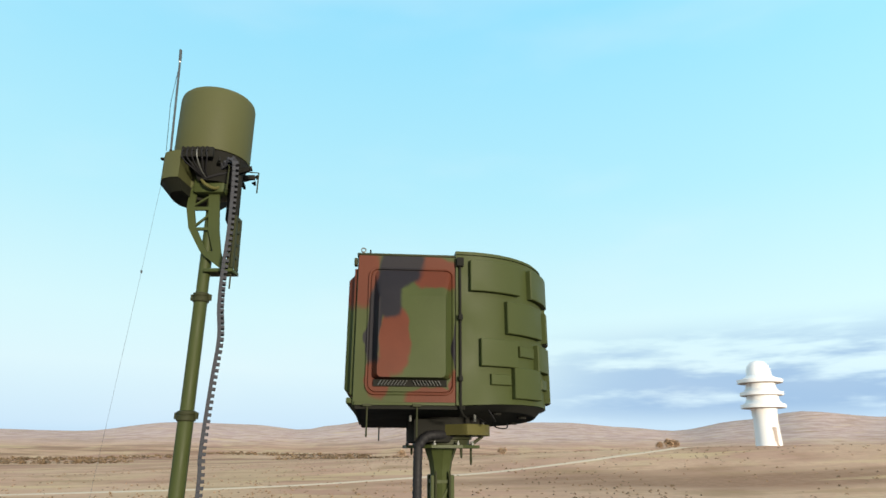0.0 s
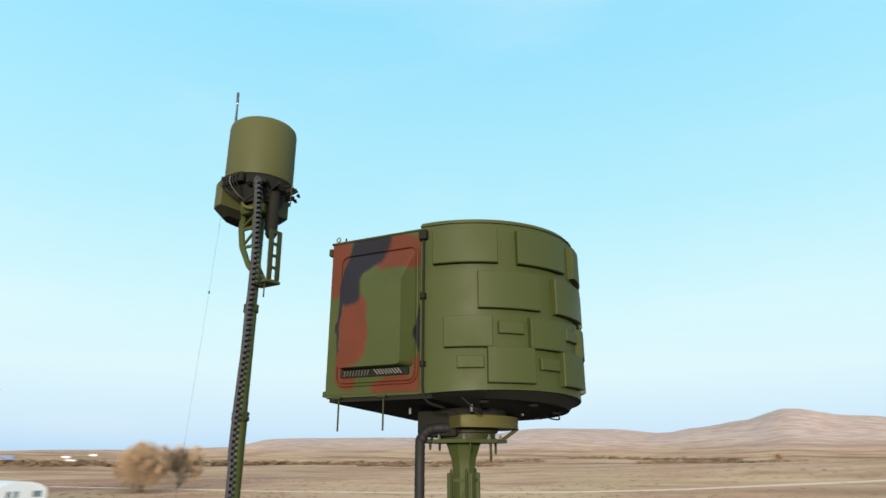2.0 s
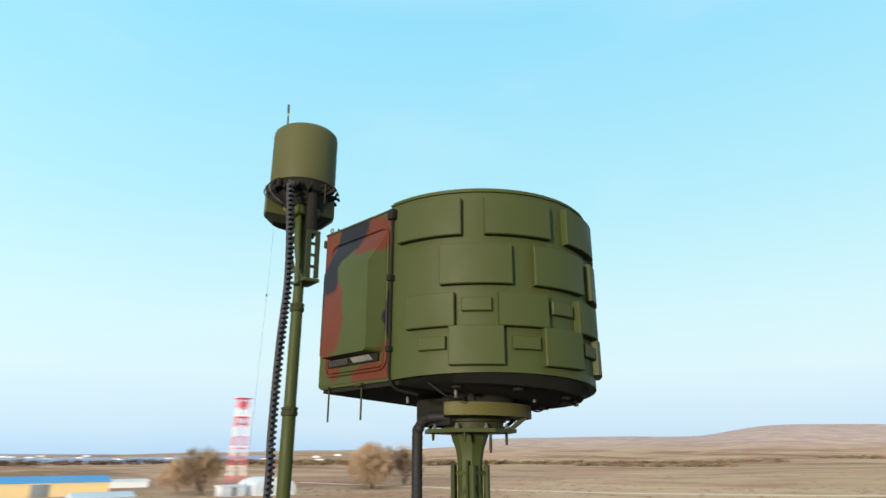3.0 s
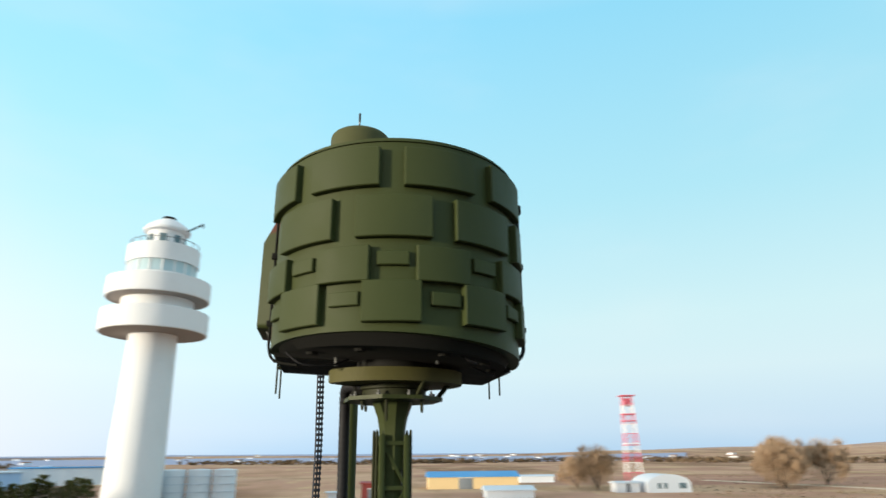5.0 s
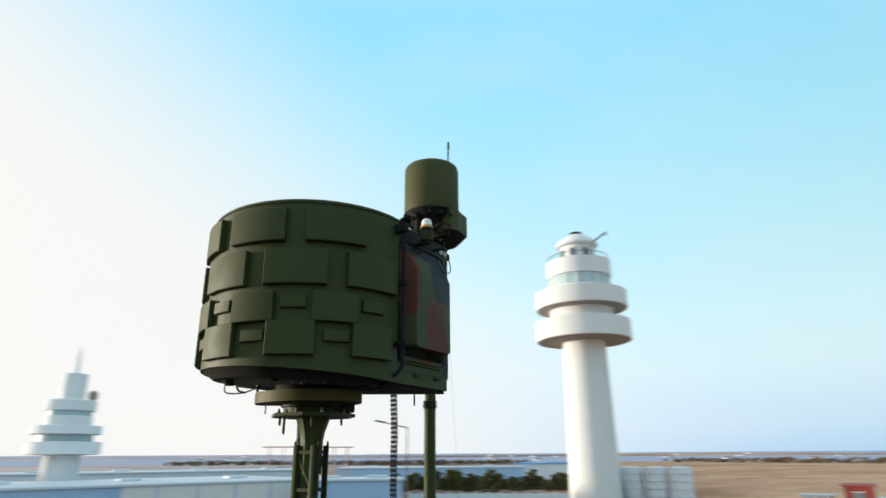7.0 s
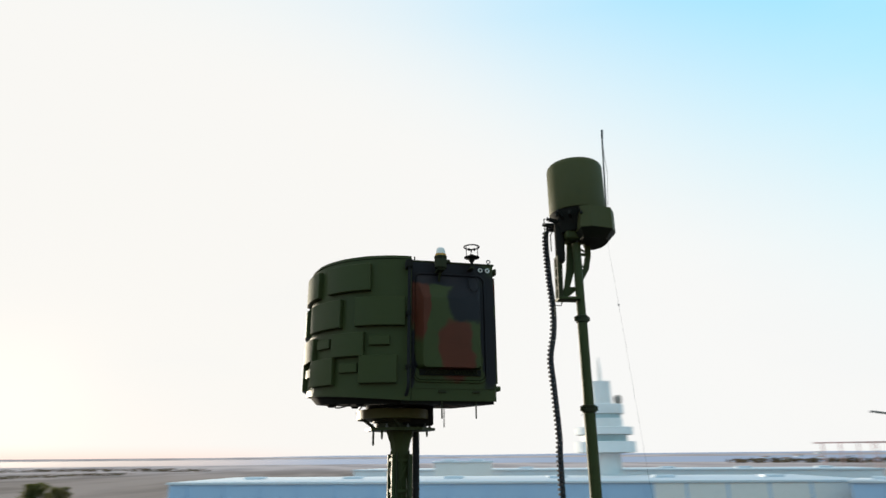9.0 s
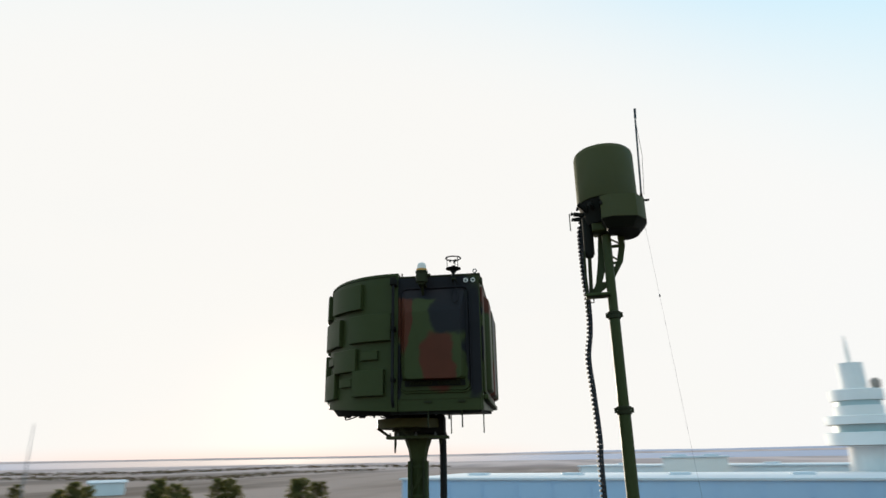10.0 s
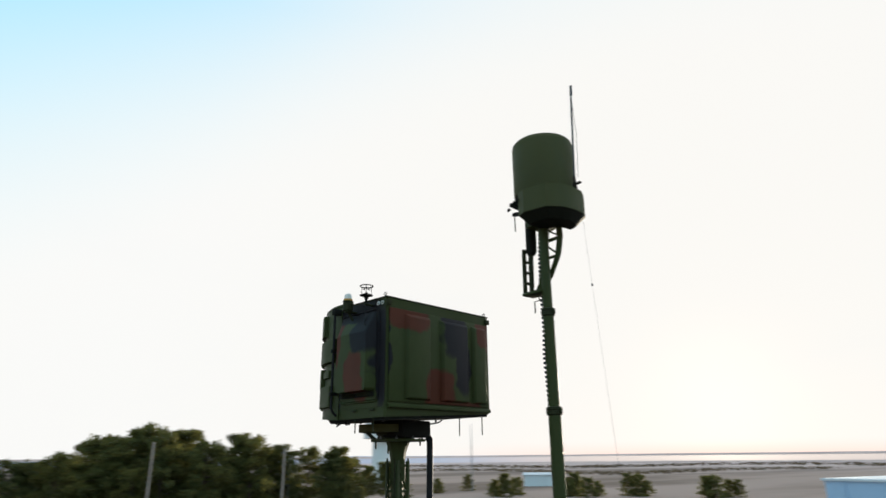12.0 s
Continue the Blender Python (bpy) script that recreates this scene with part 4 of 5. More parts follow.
    part("crank_pin", bm, OLIVE_DARK, TELE)
    for pts, r in (([(-0.10, -0.25, 11.66), (-0.02, -0.32, 11.55), (0.10, -0.25, 11.50), (0.18, -0.1, 11.62)], 0.022), ([(-0.2, -0.18, 11.70), (-0.05, -0.30, 11.62), (0.15, -0.30, 11.68), (0.3, -0.2, 11.76)], 0.018)):
        bm = bmesh.new()
        tube(bm, curve_through(pts, 6), r, 8)
        part("harness", bm, BRASS if r > 0.02 else RUBBER, TELE)
    # whip antenna
    bx, by = -0.66, -0.09
    bm = bmesh.new()
    lathe(bm, [(0.035, 11.95), (0.035, 12.05), (0.022, 12.07), (0.022, 12.16)], 12, (bx, by))
    block(bm, bx - 0.12, bx + 0.02, by - 0.025, by + 0.025, 12.012, 12.04, 0.004)
    base = part("whip_base", bm, UNDER, TELE)
    bm = bmesh.new()
    tube(bm, [(bx, by, 12.12), (bx - 0.06, by - 0.01, 13.60)], [0.016, 0.016], 8)
    part("whip_rod", bm, WHIP, base)
    bm = bmesh.new()
    tube(bm, [(bx - 0.060, by - 0.01, 13.60), (bx - 0.063, by - 0.01, 13.625)], 0.014, 8)
    part("whip_joint", bm, WHITE_PLASTIC, base)
    bm = bmesh.new()
    tube(bm, [(bx - 0.063, by - 0.01, 13.625), (bx - 0.075, by - 0.012, 13.82)], 0.022, 8)
    part("whip_tip", bm, WHIP, base)
    bm = bmesh.new()
    tube(bm, [(bx - 0.05, by - 0.03, 12.14), (bx - 0.10, by - 0.02, 12.9), (bx - 0.062, by - 0.01, 13.58)], 0.004, 5)
    part("whip_stay", bm, RUBBER, base)
    # guy line down to the ground
    bm = bmesh.new()
    tube(bm, [(-0.66, -0.2, 11.70), (-0.76, -0.18, 10.35), (-1.52, -0.10, 0.0)], 0.0015, 5)
    lathe(bm, [(0.010, 10.33), (0.014, 10.35), (0.010, 10.37)], 8, (-0.76, -0.18))
    part("guy_line", bm, WHIP, TELE)


build_tele()
CHAIN = thing("cable_chain", pose(-3.27, -0.70, 0), "grey ribbed cable hanging beside the telescopic mast", "cable")
route = [(0.22, -0.30, 11.80), (0.36, -0.41, 11.83), (0.435, -0.445, 11.68), (0.435, -0.39, 10.9), (0.405, -0.355, 10.3), (0.42, -0.38, 9.85), (0.485, -0.43, 9.42), (0.455, -0.43, 8.87), (0.42, -0.42, 8.1), (0.435, -0.41, 7.67), (0.42, -0.42, 6.0), (0.40, -0.40, 3.0), (0.40, -0.45, 0.02)]
line, _ = ribbed_line(route, 0.03, 0.03, 0.016, 10)
LINK_PLATE = link_mesh("link_plate", (-0.040, 0.004, -0.007, 0.007, -0.037, 0.037), CHAIN_GREY)
LINK_TOOTH = link_mesh("link_tooth", (0.002, 0.042, -0.047, 0.047, -0.019, 0.019), CHAIN_GREY)
LINK_RUNG = link_mesh("link_rung", (-0.008, 0.008, -0.038, 0.038, -0.012, 0.012), CHAIN_GREY)
swept_links(line, 0.072, Vector((0.37, -0.93, 0.0)), CHAIN, [(LINK_PLATE, 0, 0.041), (LINK_PLATE, 0, -0.041), (LINK_TOOTH, 0, 0), (LINK_RUNG, -0.028, 0)])
bm = bmesh.new()
tube(bm, [p + Vector((-0.018, -0.006, 0)) for p in line], 0.012, 6)
part("cable_core", bm, RUBBER, CHAIN)


# ---- the white towers ----
def tower(name, place, shaft, discs, dome, label):
    """A rendered concrete tower: tapering shaft, overhanging galleries, dome. Sizes in metres from its foot."""
    th = thing(name, Matrix.Translation(place), label, "tower", "white lookout towers")
    bm = bmesh.new()
    lathe(bm, [(r, z) for r, z in shaft], 48)
    part("shaft", bm, CONCRETE_WHITE, th, angle=50)
    for r, z0, z1 in discs:
        bm = bmesh.new()
        lathe(bm, [(r * 0.50, z0 - 0.02 * r), (r * 0.97, z0), (r * 0.97, z0 + 0.02)], 48)
        part("soffit", bm, CONCRETE_SOFFIT, th)
        bm = bmesh.new()
        lathe(bm, [(r * 0.985, z0 + 0.01), (r, z0 + 0.12), (r, z1 - 0.1), (r * 0.97, z1), (r * 0.6, z1 + 0.03)], 48)
        part("gallery", bm, CONCRETE_WHITE, th)
    dome(th)
    return th


def dome_one(th):
    for r, z0, z1, m, n in ((5.6, 30.4, 33.2, CONCRETE_WHITE, "storey"), (5.4, 36.6, 38.5, GLASS_PALE, "glazing"), (5.75, 38.5, 41.4, CONCRETE_WHITE, "parapet"), (3.0, 41.4, 44.6, CONCRETE_WHITE, "cabin")):
        bm = bmesh.new()
        lathe(bm, [(r, z0), (r, z1)], 40)
        part(n, bm, m, th)
    bm = bmesh.new()
    lathe(bm, [(5.35, 35.6), (5.35, 38.55)], 40)
    part("upper_storey", bm, CONCRETE_WHITE, th)
    for a in range(0, 360, 20):
        bm = bmesh.new()
        x, y = 5.42 * math.cos(radians(a)), 5.42 * math.sin(radians(a))
        bar(bm, (x, y, 36.6), (x, y, 38.5), 0.2)
        part("mullion", bm, WHITE_PAINT, th)
    for a in range(10, 370, 45):
        bm = bmesh.new()
        x, y = 3.02 * math.cos(radians(a)), 3.02 * math.sin(radians(a))
        bmesh.ops.create_cube(bm, size=1.0, matrix=pose(x, y, 43.0, 0, 0, a) @ Matrix.Diagonal((0.2, 1.1, 1.3, 1)))
        part("window", bm, GLASS_DARK, th)
    bm = bmesh.new()
    lathe(bm, [(2.9, 44.3), (3.75, 44.55), (3.8, 44.9), (3.4, 45.5), (2.5, 46.2), (1.6, 46.75), (1.2, 46.95)], 40)
    part("dome", bm, CONCRETE_WHITE, th)
    bm = bmesh.new()
    lathe(bm, [(1.25, 46.95), (1.1, 47.4)], 20)
    part("cap", bm, UNDER, th)
    bm = bmesh.new()
    bar(bm, (0.5, 3.2, 44.6), (2.0, 6.6, 45.6), 0.2)
    bar(bm, (2.0, 6.6, 45.7), (2.0, 6.6, 44.9), 0.18)
    part("boom", bm, UNDER, th)
    for a in range(0, 360, 24):
        bm = bmesh.new()
        x, y = 5.4 * math.cos(radians(a)), 5.4 * math.sin(radians(a))
        bar(bm, (x, y, 41.4), (x, y, 42.4), 0.08)
        part("rail_post", bm, STEEL, th)
    bm = bmesh.new()
    tube(bm, circle_line((0, 0, 42.35), 5.4, 32), 0.06, 6, True)
    part("rail", bm, STEEL, th)


tower("white_tower", Vector((-98.0, -40.9, 0)), [(4.25, 0), (4.1, 10), (3.65, 28.6)], [(8.3, 26.9, 30.4), (8.1, 32.6, 35.7)], dome_one, "tall white rendered tower with two round galleries and a dome")


def dome_two(th):
    for r, z0, z1, m, n in ((4.2, 9.4, 11.6, GLASS_PALE, "glazing"), (3.6, 12.6, 14.6, CONCRETE_WHITE, "storey"), (1.9, 17.2, 21.6, CONCRETE_WHITE, "lantern")):
        bm = bmesh.new()
        lathe(bm, [(r, z0), (r, z1)], 32)
        part(n, bm, m, th)
    bm = bmesh.new()
    lathe(bm, [(3.4, 14.6), (3.4, 15.4), (3.0, 15.5)], 32)
    part("glass_band", bm, GLASS_PALE, th)
    bm = bmesh.new()
    lathe(bm, [(0.35, 21.6), (0.3, 24.0), (0.08, 26.4)], 10)
    part("spire", bm, WHITE_PAINT, th)
    for x, y in ((-3.0, 0.8), (-1.6, -2.4)):
        bm = bmesh.new()
        lathe(bm, [(0.5, 17.2), (0.75, 17.8), (0.75, 18.6), (0.3, 19.0)], 14, (x, y))
        part("aerial_pod", bm, CONCRETE_SOFFIT, th)


tower("white_tower", Vector((-43.4, -110.5, 0)), [(3.1, 0), (2.6, 9.6)], [(5.6, 8.4, 10.4), (5.3, 11.6, 13.0), (3.9, 15.4, 17.2)], dome_two, "white tower with stepped round galleries, lantern and spire")
tower("white_tower", Vector((168.0, -109.5, 0)), [(3.4, 0), (3.0, 14.5)], [(6.0, 13.6, 15.8), (5.6, 18.0, 20.4)],
      lambda th: (part("storey", lathe(bmesh.new(), [(4.4, 15.8), (4.4, 18.0)], 32), GLASS_DARK, th), part("lantern", lathe(bmesh.new(), [(2.6, 20.4), (2.6, 24.5), (1.4, 25.2), (0.2, 27.0)], 24), CONCRETE_WHITE, th)),
      "white tower with two galleries seen against the glare")


def dome_three(th):
    for r, z0, z1 in ((6.2, 15.2, 18.4), (5.8, 19.7, 23.0)):
        bm = bmesh.new()
        lathe(bm, [(r * 1.12, z0), (r * 0.92, z0 + 1.2), (r * 0.86, z1)], 40)
        part("storey", bm, CONCRETE_WHITE, th)
    bm = bmesh.new()
    lathe(bm, [(6.6, 24.4), (4.4, 25.8), (4.2, 28.0), (3.6, 29.8), (2.4, 31.0), (0.8, 31.5)], 40)
    part("dome", bm, CONCRETE_WHITE, th)
    bm = bmesh.new()
    bmesh.ops.create_cube(bm, size=1.0, matrix=pose(0.9, -4.05, 3.5) @ Matrix.Diagonal((1.5, 0.7, 7.0, 1)))
    part("doorway", bm, CONCRETE_SOFFIT, th)


p0 = heading(334.3, 262)
tower("white_tower", Vector((p0.x, p0.y, land(p0.x, p0.y) - 0.1)), [(4.5, 0), (4.1, 9.0), (4.6, 15.6)], [(7.7, 13.8, 15.2), (7.5, 18.4, 19.7), (7.9, 23.0, 24.4)], dome_three, "white tower with three saucer galleries on a dry knoll")


# ---- red and white lattice tower and the yard to the west ----
def lattice_tower(place, height, foot, head):
    th = thing("lattice_tower", Matrix.Translation(place), "red and white banded steel lattice tower with platforms", "tower")
    n = 9
    for i in range(n):
        z0, z1 = height * i / n, height * (i + 1) / n
        a, b = foot + (head - foot) * i / n, foot + (head - foot) * (i + 1) / n
        m = RED_PAINT if i % 2 == 0 else WHITE_PAINT
        c0 = [(a, a), (-a, a), (-a, -a), (a, -a)]
        c1 = [(b, b), (-b, b), (-b, -b), (b, -b)]
        for k in range(4):
            j = (k + 1) % 4
            bm = bmesh.new()
            bar(bm, (*c0[k], z0), (*c1[k], z1), 0.21)
            part("leg", bm, m, th)
            bm = bmesh.new()
            bar(bm, (*c0[k], z0), (*c1[j], z1), 0.07)
            bar(bm, (*c0[j], z0), (*c1[k], z1), 0.07)
            part("cross_brace", bm, m, th)
            bm = bmesh.new()
            bar(bm, (*c1[k], z1), (*c1[j], z1), 0.15)
            part("rung", bm, m, th)
    for z, s in ((height, 2.1), (height * 0.78, 1.8), (height * 0.7, 1.8), (height * 0.42, 2.0)):
        bm = bmesh.new()
        block(bm, -s, s, -s, s, z, z + 0.22, 0.04)
        part("platform", bm, RED_PAINT, th)
    bm = bmesh.new()
    block(bm, -0.9, 0.9, -0.9, 0.9, height * 0.88, height * 0.97, 0.1)
    part("dish_housing", bm, RED_PAINT, th)


lattice_tower(Vector((-180.0, 66.5, 0)), 24.1, 2.1, 1.25)


def shed(name, place, turn, size, walls, roof, label, rise=0.6, openings=(), category="building", group=""):
    """A plain building: walls, pitched roof, framed openings on its front (+x) side: (y, z0, width, height)."""
    th = thing(name, Matrix.Translation(place) @ pose(0, 0, 0, 0, 0, turn), label, category, group)
    dx, dy, h = size
    bm = bmesh.new()
    block(bm, -dx / 2, dx / 2, -dy / 2, dy / 2, -0.3, h)
    part("wall", bm, walls, th)
    bm = bmesh.new()
    e = 0.35
    vs = [bm.verts.new(c) for c in ((-dx / 2 - e, -dy / 2 - e, h), (dx / 2 + e, -dy / 2 - e, h), (dx / 2 + e, dy / 2 + e, h), (-dx / 2 - e, dy / 2 + e, h), (0, -dy / 2 - e, h + rise), (0, dy / 2 + e, h + rise))]
    low = [bm.verts.new(v.co - Vector((0, 0, 0.18))) for v in vs[:4]]
    for f in ((0, 1, 4), (2, 3, 5), (1, 2, 5, 4), (3, 0, 4, 5)):
        bm.faces.new([vs[i] for i in f])
    for i in range(4):
        j = (i + 1) % 4
        bm.faces.new((low[i], low[j], vs[j], vs[i]))
    bm.faces.new(low[::-1])
    part("roof", bm, roof, th)
    for y, z0, wd, hg in openings:
        big = hg > 1.9
        bm = bmesh.new()
        block(bm, dx / 2 - 0.1, dx / 2 + 0.06, y - wd / 2, y + wd / 2, z0, z0 + hg, 0.02)
        fr = part("door" if big else "window", bm, DOOR_GREY if big else GLASS_DARK, th)
        bm = bmesh.new()
        block(bm, dx / 2 + 0.002, dx / 2 + 0.12, y - wd / 2 - 0.1, y + wd / 2 + 0.1, z0 + hg, z0 + hg + 0.12)
        part("lintel", bm, WHITE_PAINT, fr)
    return th


shed("yellow_hall", (-160, 17.6, 0), 0, (11, 22, 2.9), WALL_YELLOW, ROOF_BLUE, "long yellow hall with a bright blue sheet roof", 1.1, [(-2, 0, 3.4, 2.5)])
shed("low_hut", (-121, 20.5, 0), 0, (6, 9, 1.5), WALL_WHITE, ROOF_PALE, "low white hut with a pale blue roof", 0.7)
shed("red_store", (-114, -5.2, 0), 0, (3.4, 3.6, 3.2), RED_SHED, RED_SHED, "small dull red sheet-metal store", 0.25, [(0, 0, 1.4, 2.2)])
shed("white_container", (-115, -11, 0), 0, (2.6, 4.2, 1.7), WALL_WHITE, ROOF_PALE, "white steel container on bare ground", 0.1)
shed("white_container", (-115, -1.5, 0), 0, (2.6, 2.0, 1.5), WALL_WHITE, ROOF_PALE, "small white steel container", 0.1)
shed("white_annex", (-133.5, 47.8, 0), 0, (4, 5.0, 2.0), WALL_WHITE, ROOF_PALE, "small white annex at the foot of the lattice tower", 0.3, [(0, 0.1, 1.0, 2.0)])
shed("far_hut", (-190, 40, 0), 0, (5, 10, 1.8), WALL_WHITE, ROOF_PALE, "low white hut by the fields", 0.4)


def barrel_hall():
    th = thing("barrel_hall", Matrix.Translation((-134, 56.2, 0)), "white barrel-roofed tent hall", "building")
    bm = bmesh.new()
    pts = [(-4.6, 0.0), (-4.6, 1.7)] + [(4.6 * math.cos(radians(a)), 1.7 + 1.9 * math.sin(radians(a))) for a in range(170, 5, -10)] + [(4.6, 1.7), (4.6, 0.0)]
    for x0, x1, n in ((-6, 4, 0),):
        a = [bm.verts.new((x0, y, z)) for y, z in pts]
        b = [bm.verts.new((x1, y, z)) for y, z in pts]
        bm.faces.new(a)
        bm.faces.new(b[::-1])
        for i in range(len(pts)):
            j = (i + 1) % len(pts)
            bm.faces.new((a[i], a[j], b[j], b[i]))
    part("shell", bm, WALL_WHITE, th)
    for y in (-2.2, -0.9, 2.4, 3.2):
        bm = bmesh.new()
        block(bm, 3.95, 4.06, y - 0.35, y + 0.35, 0.8, 1.9, 0.02)
        part("window", bm, GLASS_DARK, th)


barrel_hall()


# ---- silos and works buildings to the south-west and south ----
def silo(place):
    th = thing("silo", Matrix.Translation(place), "white ribbed sheet-metal silo", "silo", "row of silos")
    bm = bmesh.new()
    lathe(bm, [(1.9, 0), (1.9, 5.75), (1.8, 5.85), (0.4, 5.95)], 28)
    part("shell", bm, WALL_WHITE, th)
    for z in (1.2, 2.4, 3.6, 4.8):
        bm = bmesh.new()
        tube(bm, circle_line((0, 0, z), 1.97, 28), 0.06, 6, True)
        part("hoop", bm, ROOF_PALE, th)
    return th


first = silo(heading(111.6, 112))
for i in range(1, 4):
    copy_thing(first, Matrix.Translation(heading(111.6 - 2.05 * i, 112 - 0.6 * i)))


def works_hall(place, turn, length, depth, height, walls, label, bright=None, roof=ROOF_PALE):
    """A long flat-roofed hall whose front faces the radar (+x side)."""
    th = thing("works_hall", Matrix.Translation(place) @ pose(0, 0, 0, 0, 0, turn), label, "building", "works halls")
    bm = bmesh.new()
    block(bm, -depth, 0, -length / 2, length / 2, -0.3, height)
    part("wall", bm, walls, th)
    bm = bmesh.new()
    block(bm, -depth - 0.3, 0.3, -length / 2 - 0.3, length / 2 + 0.3, height + 0.01, height + 0.35, 0.05)
    part("roof", bm, roof, th)
    if bright:
        bm = bmesh.new()
        block(bm, 0.003, 0.10, bright[0], bright[1], 0.0, height - 0.02)
        part("white_cladding", bm, WHITE_PAINT, th)
    n = int(length / 5.5)
    for i in range(n):
        y = -length / 2 + (i + 0.5) * length / n
        bm = bmesh.new()
        block(bm, 0.003, 0.16, y - 0.12, y + 0.12, 0.0, height - 0.02)
        part("pilaster", bm, walls, th)
    for i in range(max(2, n // 3)):
        y = -length / 2 + (i + 0.5) * length / max(2, n // 3)
        bm = bmesh.new()
        block(bm, -depth * 0.5 - 1.2, -depth * 0.5 + 1.2, y - 1.6, y + 1.6, height + 0.3, height + 0.75, 0.1)
        part("roof_unit", bm, ROOF_PALE, th)
    return th


def facing(deg, dist, side=0.0):
    p = heading(deg, dist) + heading(deg + 90, side)
    return p


works_hall(facing(167.5, 88), 90 + 169 + 180, 102, 26, 4.1, WALL_BLUE, "long low pale-blue works hall with a white flat roof", (21, 50.8))
works_hall(facing(134.6, 95), 90 + 134.6 + 180, 15, 10, 4.2, WALL_BLUE, "short pale-blue works hall beside the long one")
works_hall(facing(171.8, 140), 90 + 171.8 + 180, 13, 9, 6.6, WHITE_PAINT, "tall white works building behind the long hall")
works_hall(facing(160, 150), 90 + 160 + 180, 120, 20, 4.6, WALL_WHITE, "distant long white works hall")
works_hall(facing(128, 205), 90 + 128 + 180, 60, 22, 4.2, WALL_BLUE, "distant blue-grey works hall")
works_hall(facing(116, 230), 90 + 116 + 180, 36, 20, 5.0, WALL_WHITE, "distant white works hall with a blue roof", None, ROOF_BLUE)
shed("white_hut", facing(222.5, 175), 90 + 222.5 + 180, (6, 8, 3.0), WALL_WHITE, ROOF_PALE, "low white hut beyond the trees", 0.5)


def wall_fence():
    """White precast wall: panels between posts, along the road to the south-west."""
    th = thing("wall_fence", pose(0, 0, 0), "low white precast concrete wall with posts along the trees", "fence")
    n = 12
    for i in range(n + 1):
        p = heading(129.5 - 14.5 * i / n, 103)
        bm = bmesh.new()
        bmesh.ops.create_cube(bm, size=1.0, matrix=Matrix.Translation((p.x, p.y, 1.0)) @ pose(0, 0, 0, 0, 0, 123) @ Matrix.Diagonal((0.3, 0.3, 2.3, 1)))
        part("post", bm, CONCRETE_WHITE, th)
        if i:
            bm = bmesh.new()
            bar(bm, last + Vector((0, 0, 0.95)), p + Vector((0, 0, 0.95)), 0.12, 1.9)
            part("panel", bm, WALL_WHITE, th)
        last = p


wall_fence()


def gantry(place, turn):
    th = thing("gantry_crane", Matrix.Translation(place) @ pose(0, 0, 0, 0, 0, turn), "distant pale red gantry crane frame", "crane", "gantry cranes")
    for y in (-6, -2, 2, 6):
        for x in (-2, 2):
            bm = bmesh.new()
            bar(bm, (x, y, 0), (x * 0.6, y, 10.6), 0.22)
            part("leg", bm, PALE_PINK, th)
        bm = bmesh.new()
        for z in (3, 6, 9):
            bar(bm, (-2, y, z - 2), (1.6, y, z), 0.2)
        part("brace", bm, WHITE_PAINT, th)
    bm = bmesh.new()
    block(bm, -0.4, 0.4, -8, 8, 10.5, 10.85, 0.05)
    part("girder", bm, PALE_PINK, th)
    return th


g1 = gantry(facing(140.4, 190), 50)
copy_thing(g1, Matrix.Translation(facing(137.2, 196)) @ pose(0, 0, 0, 0, 0, 52))


# ---- poles ----
def street_lamp(place, turn, height, label="slim grey street lamp with a single arm"):
    th = thing("street_lamp", Matrix.Translation(place) @ pose(0, 0, 0, 0, 0, turn), label, "lamp", "street lamps")
    bm = bmesh.new()
    tube(bm, [(0, 0, 0), (0, 0, height)], [0.07, 0.04], 10)
    part("pole", bm, STEEL, th)
    bm = bmesh.new()
    tube(bm, [(0, 0, height - 0.05), (1.7, 0, height + 0.32)], 0.04, 8)
    part("arm", bm, STEEL, th)
    bm = bmesh.new()
    block(bm, -0.45, 0.45, -0.13, 0.13, -0.05, 0.08, 0.03, pose(2.05, 0, height + 0.40, 0, -11, 0))
    part("head", bm, STEEL, th)
    return th


street_lamp(Vector((-32.4, -26.0, 0)), -55, 9.85)
street_lamp(Vector((112.0, -26.5, 0)), 120, 9.7)
street_lamp(Vector((96.0, -43.5, 0)), 120, 8.3)
TALL = thing("flag_pole", Matrix.Translation(facing(228.5, 150)), "thin dark pole against the bright sky", "pole")
bm = bmesh.new()
tube(bm, [(0, 0, 0), (0, 0, 15.6)], [0.16, 0.07], 8)
part("pole", bm, DOOR_GREY, TALL)
for deg, dist, tall in ((255.4, 86, 9.9), (245.1, 88, 9.2)):
    p = heading(deg, dist) + Vector((-9.8, 6.6, 0))
    post = thing("wooden_post", Matrix.Translation((p.x, p.y, land(p.x, p.y))), "pale weathered wooden post in front of the pines", "pole", "wooden posts")
    bm = bmesh.new()
    tube(bm, [(0, 0, 0), (0, 0, tall)], [0.16, 0.11], 8)
    part("shaft", bm, CONCRETE_SOFFIT, post)
    bm = bmesh.new()
    bar(bm, (-0.45, 0, tall - 0.5), (0.45, 0, tall - 0.5), 0.10)
    part("crossarm", bm, CONCRETE_SOFFIT, post)


